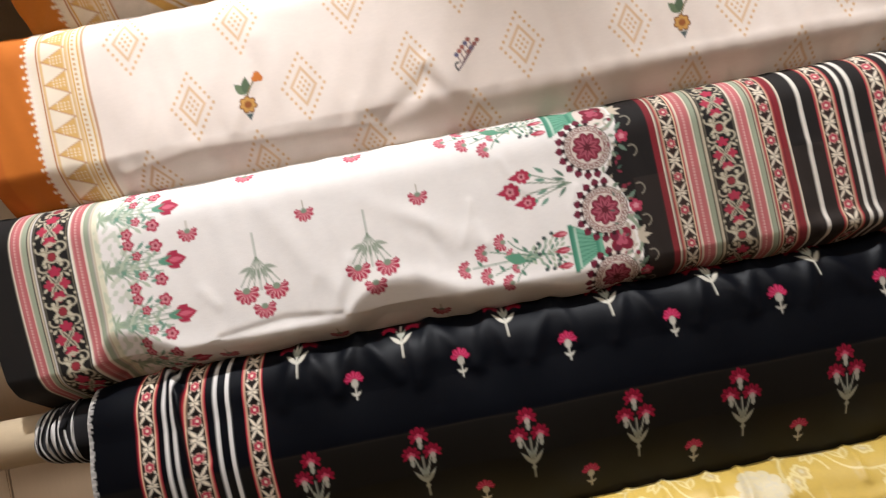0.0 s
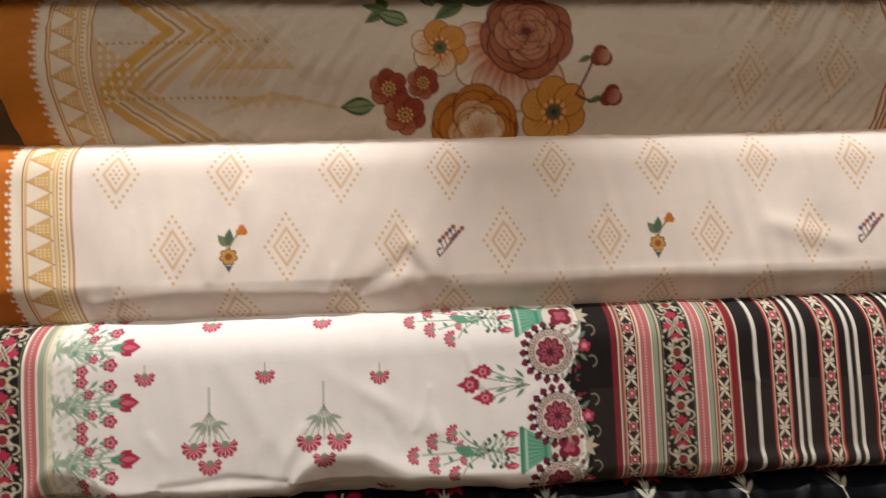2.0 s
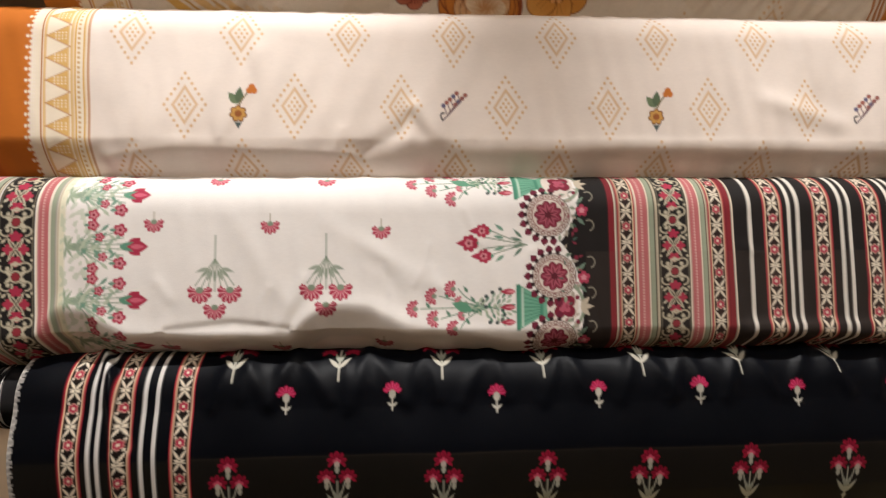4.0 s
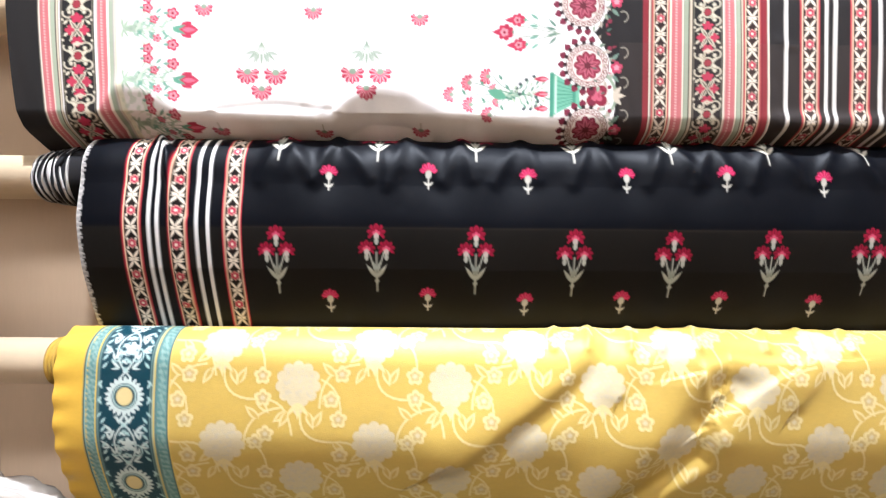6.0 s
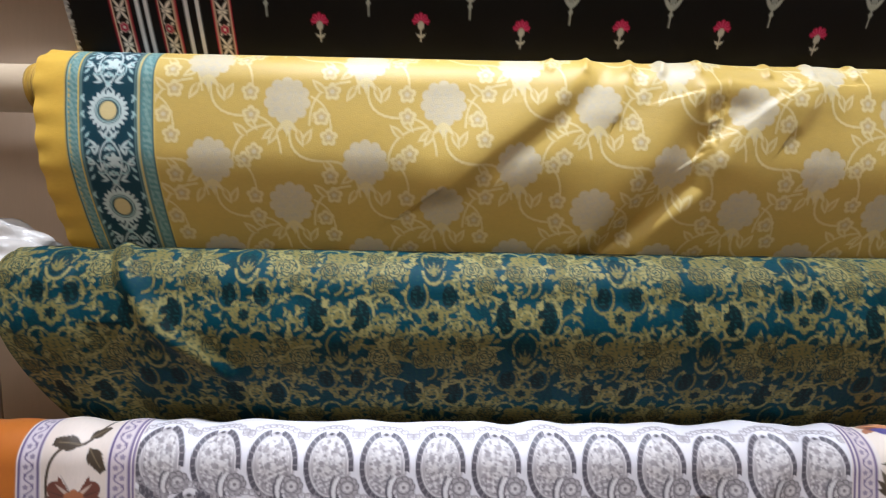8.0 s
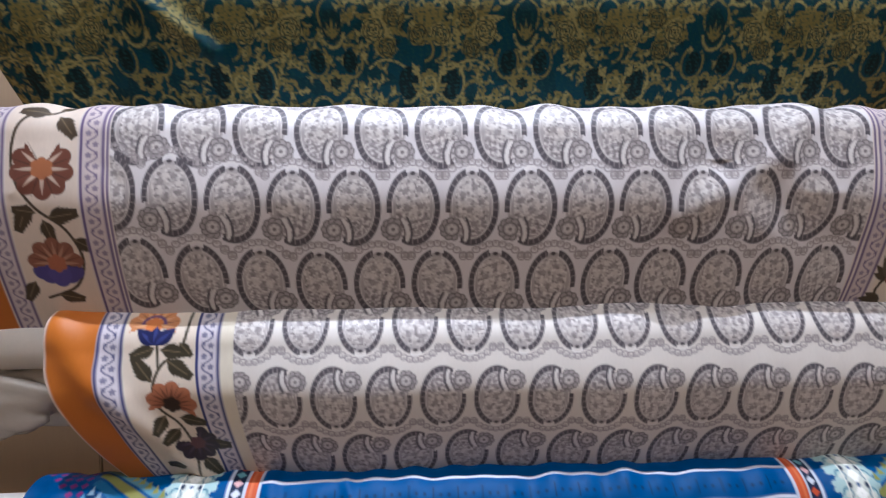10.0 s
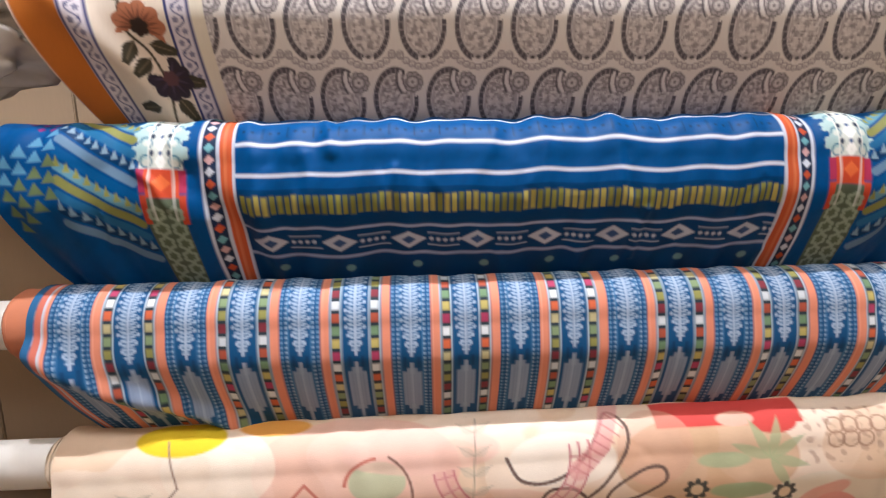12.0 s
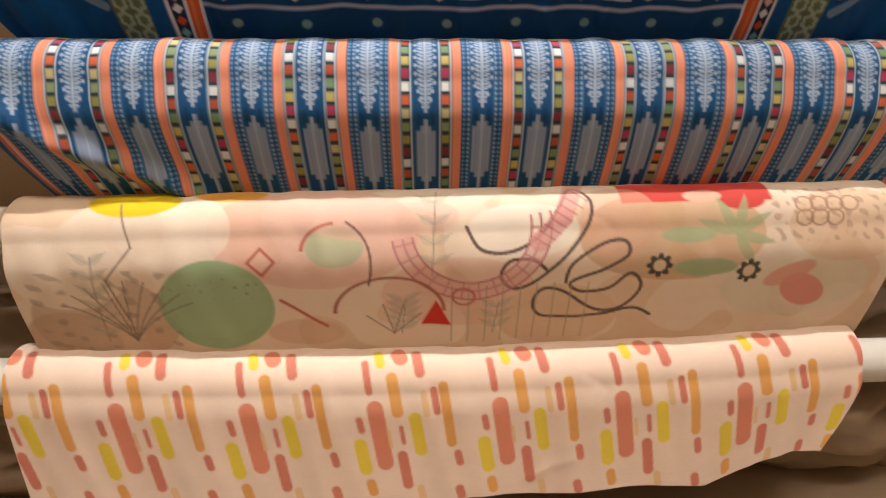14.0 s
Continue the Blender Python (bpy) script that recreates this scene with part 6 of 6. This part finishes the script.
def folds_black(U, V, r):
    out = 0.0048 * ripple(U, V * 0.6, 27, 0.085, 2.0) * np.exp(-((V - 0.09) / 0.045) ** 2)
    out = out + 0.003 * ripple(U, V, 28, 0.2, 3.0) * grow(V, 0.05, 0.2)
    out = out + 0.010 * grow(V, 0.10, 0.21)
    rng = np.random.default_rng(62)
    for u in np.arange(-0.12, 0.9, 0.085):
        u = u + rng.uniform(-0.02, 0.02)
        a, b = rng.uniform(-0.05, -0.015), rng.uniform(0.015, 0.05)
        out = out + ridge(U, V, [(u, 0.02), (u + a, 0.095)], 0.010, 0.0032) + ridge(U, V, [(u, 0.02), (u + b, 0.090)], 0.010, 0.0030)
    return out + ridge(U, V, [(-0.30, 0.0), (-0.265, 0.06), (-0.25, 0.14), (-0.245, 0.26)], 0.008, 0.007) + creases(U, V, 75, 22, 0.0014, v0=0.02, v1=0.09, lean=0.5) + ridge(U, V, [(-0.29, 0.0), (-0.255, 0.06), (-0.235, 0.14)], 0.006, -0.004)


def fold_edge(U, V, pts, ahead, behind, height):
    """A fold along the given points that falls off over one width on its lower right and another on its upper left."""
    best, sign = 9.0, 1.0
    for (ua, va), (ub, vb) in zip(pts, pts[1:]):
        du, dv = ub - ua, vb - va
        k = np.clip(((U - ua) * du + (V - va) * dv) / (du * du + dv * dv + 1e-9), 0, 1)
        d = np.hypot(U - ua - k * du, V - va - k * dv)
        sign = np.where(d < best, np.sign(du * (V - va) - dv * (U - ua)), sign)
        best = np.minimum(best, d)
    return height * np.exp(-(best / np.where(sign < 0, ahead, behind)) ** 2)


def folds_yellow(U, V, r):
    out = 0.002 * ripple(U, V, 37, 0.18, 2.5) * grow(V, 0, 0.15)
    # soft diagonal fold and its valley
    out = out + fold_edge(U, V, [(0.305, 0.0), (0.269, 0.073), (0.205, 0.125), (0.120, 0.19)], 0.020, 0.050, 0.0085)
    out = out + ridge(U, V, [(0.325, 0.040), (0.258, 0.111), (0.183, 0.165)], 0.016, -0.004)
    out = out + fold_edge(U, V, [(0.362, -0.02), (0.345, 0.050), (0.330, 0.100)], 0.010, 0.020, 0.0045)
    # the deep fold that runs from the pinch down to the next roll
    out = out + fold_edge(U, V, [(0.452, 0.0), (0.432, 0.075), (0.374, 0.154), (0.304, 0.261)], 0.028, 0.045, 0.0100)
    out = out + fold_edge(U, V, [(0.450, 0.141), (0.438, 0.190), (0.352, 0.275)], 0.009, 0.032, -0.0085)
    out = out + fold_edge(U, V, [(0.459, 0.141), (0.449, 0.196), (0.364, 0.281)], 0.060, 0.010, 0.0065)
    # overhang and hollow above the pinch
    out = out + fold_edge(U, V, [(0.600, 0.060), (0.521, 0.066), (0.478, 0.060), (0.440, 0.070)], 0.040, 0.008, 0.0060)
    out = out + ridge(U, V, [(0.452, 0.092), (0.485, 0.090), (0.458, 0.128)], 0.018, -0.0075)
    out = out + fold_edge(U, V, [(0.540, 0.080), (0.495, 0.112), (0.456, 0.140)], 0.035, 0.007, 0.0055)
    out = out + ridge(U, V, [(0.436, 0.079), (0.447, 0.110), (0.451, 0.139)], 0.008, 0.0035)
    out = out + fold_edge(U, V, [(0.620, -0.01), (0.590, 0.060), (0.560, 0.110)], 0.012, 0.03, 0.0040)
    out = out * (0.30 + 0.80 * grow(V, 0.01, 0.09))
    for u in (0.262, 0.308, 0.365, 0.405, 0.453, 0.545, 0.60, 0.66):
        out = out + ridge(U, V, [(u, -0.03), (u - 0.016, 0.045)], 0.0055, 0.0032)
    out = out + creases(U, V, 91, 12, 0.0016, u0=0.25, u1=0.75, v0=0.02, v1=0.20, lean=0.5)
    return out + 0.0016 * np.sin(V * 2 * np.pi / 0.034) * np.exp(-(U + 0.394) / 0.016)


def folds_green(U, V, r):
    out = 0.003 * ripple(U, V, 47, 0.2, 3.0) * grow(V, 0, 0.15) + 0.0006 * ripple(U, V, 48, 0.05, 2)
    return out + ridge(U, V, [(-0.308, 0.0), (-0.285, 0.055), (-0.24, 0.13), (-0.16, 0.19)], 0.014, 0.011) + ridge(U, V, [(-0.33, 0.02), (-0.315, 0.10), (-0.31, 0.26)], 0.03, -0.010)


def folds_paisley_a(U, V, r):
    out = creases(U, V, 77, 16, 0.0012) + 0.004 * ripple(U, V, 57, 0.22, 2.5) * grow(V, 0, 0.2) + 0.0015 * ripple(U, V, 58, 0.07, 2.0) + 0.0035 * ripple(U, 0 * V, 59, 0.09) * np.exp(-(V / 0.05) ** 2)
    return out + ridge(U, V, [(0.52, -0.02), (0.56, 0.03), (0.52, 0.09), (0.40, 0.16)], 0.02, 0.006) + ridge(U, V, [(0.45, 0.1), (0.6, 0.2)], 0.03, -0.006)


def folds_paisley_b(U, V, r):
    return 0.004 * ripple(U, V, 67, 0.25, 2.5) * grow(V, 0, 0.2) + ridge(U, V, [(-0.34, 0.05), (-0.30, 0.11), (-0.24, 0.19), (-0.2, 0.26)], 0.02, 0.008)


def folds_blue(U, V, r):
    return 0.004 * ripple(U, V, 77, 0.10, 3.0) * (0.4 + grow(V)) + 0.0026 * ripple(U, V, 78, 0.04, 2.0) + creases(U, V, 74, 44, 0.0030, v0=0.01, lean=0.35) + creases(U, V, 76, 10, 0.003, u0=-0.13, u1=-0.02, v0=0.02, v1=0.12, lean=0.2) + ridge(U, V, [(-0.16, 0.1), (-0.11, 0.17), (-0.09, 0.24)], 0.02, -0.010)


def folds_stripe(U, V, r):
    out = 0.003 * ripple(U, V, 87, 0.12, 3.0) * (0.3 + grow(V)) + 0.0016 * ripple(U, V, 88, 0.05, 4.0)
    return out + ridge(U, V, [(-0.36, 0.10), (-0.29, 0.15), (-0.18, 0.20), (-0.12, 0.24)], 0.016, 0.012)


def folds_plain(U, V, r):
    return creases(U, V, 76, 14, 0.0012, v0=0.05) + 0.004 * ripple(U, V, 97, 0.22, 3.0) * grow(V, 0.0, 0.2) + 0.0012 * ripple(U, V, 98, 0.06, 2.5)


def roll_at(k, bulge, depth=0.055, tuck=0.048, extra=0.0, push=0.006):
    return Roll(TOPS[k], front(k, extra), TOPS[k + 1], bulge, depth, tuck, push)


build_room()
fill_panel()
lamp(-0.20, -0.62)
# fixture for the added right-hand spot
lamp(0.75, -0.62)

hang("fabric_roll", "cream crinkled dupatta fabric roll with orange border and rose bouquet", roll_at(0, 0.11, 0.052, extra=-0.02), -0.400, 0.835, rose_cloth, CREPE, 0.0020, folds_rose, (0.02, 0.0), wound_colour="B87028")
hang("fabric_roll", "cream cotton fabric roll with dotted gold diamonds and orange edge", roll_at(1, 0.192, push=0.004), -0.462, 0.90, cream_cloth, COTTON, 0.0017, folds_cream, (0.02, 0.0), wound_colour="B4661E")
hang("fabric_roll", "white cotton fabric roll with red carnations and black striped border", roll_at(2, 0.205, push=0.004), -0.478, 0.86, white_cloth, COTTON, 0.0016, folds_white, (0.030, 0.0), wound_colour="1A1614")
hang("fabric_roll", "black satin fabric roll with crimson carnations and striped border", roll_at(3, 0.115, 0.056, extra=0.01), -0.378, 0.90, black_cloth, BLACK_SATIN, 0.0016, folds_black, (0.004, 0.0), wound=(-0.462, 0.88), wound_colour="141316", edge_colour="C8C4C0", spread=0.062, slack=0.013, fray=0.0026)
hang("fabric_roll", "yellow brocade fabric roll with pale vines and teal border", roll_at(4, 0.13, 0.048), -0.395, 0.90, yellow_cloth, BROCADE, 0.0017, folds_yellow, (0.010, 0.0), slack=0.015, wound=(-0.420, 0.88), wound_colour="C09A3C")
hang("fabric_roll", "teal brocade fabric roll with gold scrolls and roses", roll_at(5, 0.095, 0.054, 0.055, extra=-0.008, push=0.008), -0.440, 0.90, green_cloth, GOLD_BROCADE, 0.0016, folds_green, (0.055, 0.0), wound=(-0.460, 0.88), tube_mat=WHITE_TUBE, wound_colour="7A7448")
hang("fabric_roll", "silver grey paisley fabric roll with floral vine border", roll_at(6, 0.11, 0.043, 0.040, extra=-0.030), -0.470, 0.78, paisley_upper, SATIN, 0.0015, folds_paisley_a, (0.004, 0.03), tube_mat=WHITE_TUBE, wound_colour="C8BCA8")
hang("fabric_roll", "ivory paisley fabric roll with orange edge and floral border", roll_at(7, 0.10, 0.052), -0.348, 0.86, paisley_lower, SATIN, 0.0017, folds_paisley_b, (0.10, 0.0), slack=0.014, wound=(-0.352, 0.85), tube_mat=WHITE_TUBE, wound_colour="C8905A", edge_colour="DCC8B8", spread=0.004)
hang("fabric_roll", "blue satin fabric roll with white striped panel and geometric ends", roll_at(8, 0.095, 0.052), -0.386, 0.85, blue_cloth, BLUE_SATIN, 0.0019, folds_blue, (0.085, 0.06), sag=lambda U: 0.0042 * ripple(U, 0 * U, 79, 0.13), slack=0.009, tube_mat=WHITE_TUBE, wound_colour="1A5A90")
hang("fabric_roll", "blue and coral fabric roll striped with small woven figures", roll_at(9, 0.09, 0.050), -0.362, 0.84, stripe_cloth, COTTON, 0.0019, folds_stripe, (0.075, 0.05), wound=(-0.402, 0.83), tube_mat=WHITE_TUBE, wound_colour="C07858")
hang("fabric_roll", "peach cotton fabric roll with loose abstract flower drawing", roll_at(10, 0.085, 0.048, 0.032), -0.350, 0.762, abstract_cloth, COTTON, 0.0021, folds_plain, (0.0, 0.008), sag=lambda U: 0.010 * (U - 0.1), slack=0.010, wound=(-0.366, 0.762), tube_mat=WHITE_TUBE, wound_colour="DCC8B0")
hang("fabric_roll", "peach cotton fabric roll with coral and yellow brush dashes", roll_at(11, 0.08, 0.046, -0.012), -0.378, 0.742, dash_cloth, COTTON, 0.0021, folds_plain, (0.025, 0.075), sag=lambda U: 0.055 * (U - 0.12) ** 2 - 0.008, slack=0.016, wound=(-0.388, 0.74), hem=0.226, lift=lambda U: 0.15 * np.clip((U - 0.55) / 0.14, 0, 1) ** 0.8 + 0.012 * np.sin(U * 31), tube_mat=WHITE_TUBE, wound_colour="DCC0A8")

crumple("plastic_wrap", "crumpled white plastic wrap hanging off a rod end", -0.59, 0.03, 1.53, 0.11, 0.05, 0.04, PLASTIC, 3)
crumple("plastic_wrap", "crumpled white plastic wrap hanging off a rod end", -0.54, 0.01, 0.975, 0.13, 0.04, 0.045, PLASTIC, 5)
crumple("crumpled_cloth", "crumpled brown cloth lying in a heap on the shop floor", 0.86, 0.12, 0.115, 0.24, 0.12, 0.10, BUNDLE, 7, "crumpled cloth")
crumple("crumpled_cloth", "crumpled brown cloth lying in a heap on the shop floor", -0.62, 0.10, 0.125, 0.22, 0.14, 0.11, BUNDLE, 9, "crumpled cloth")
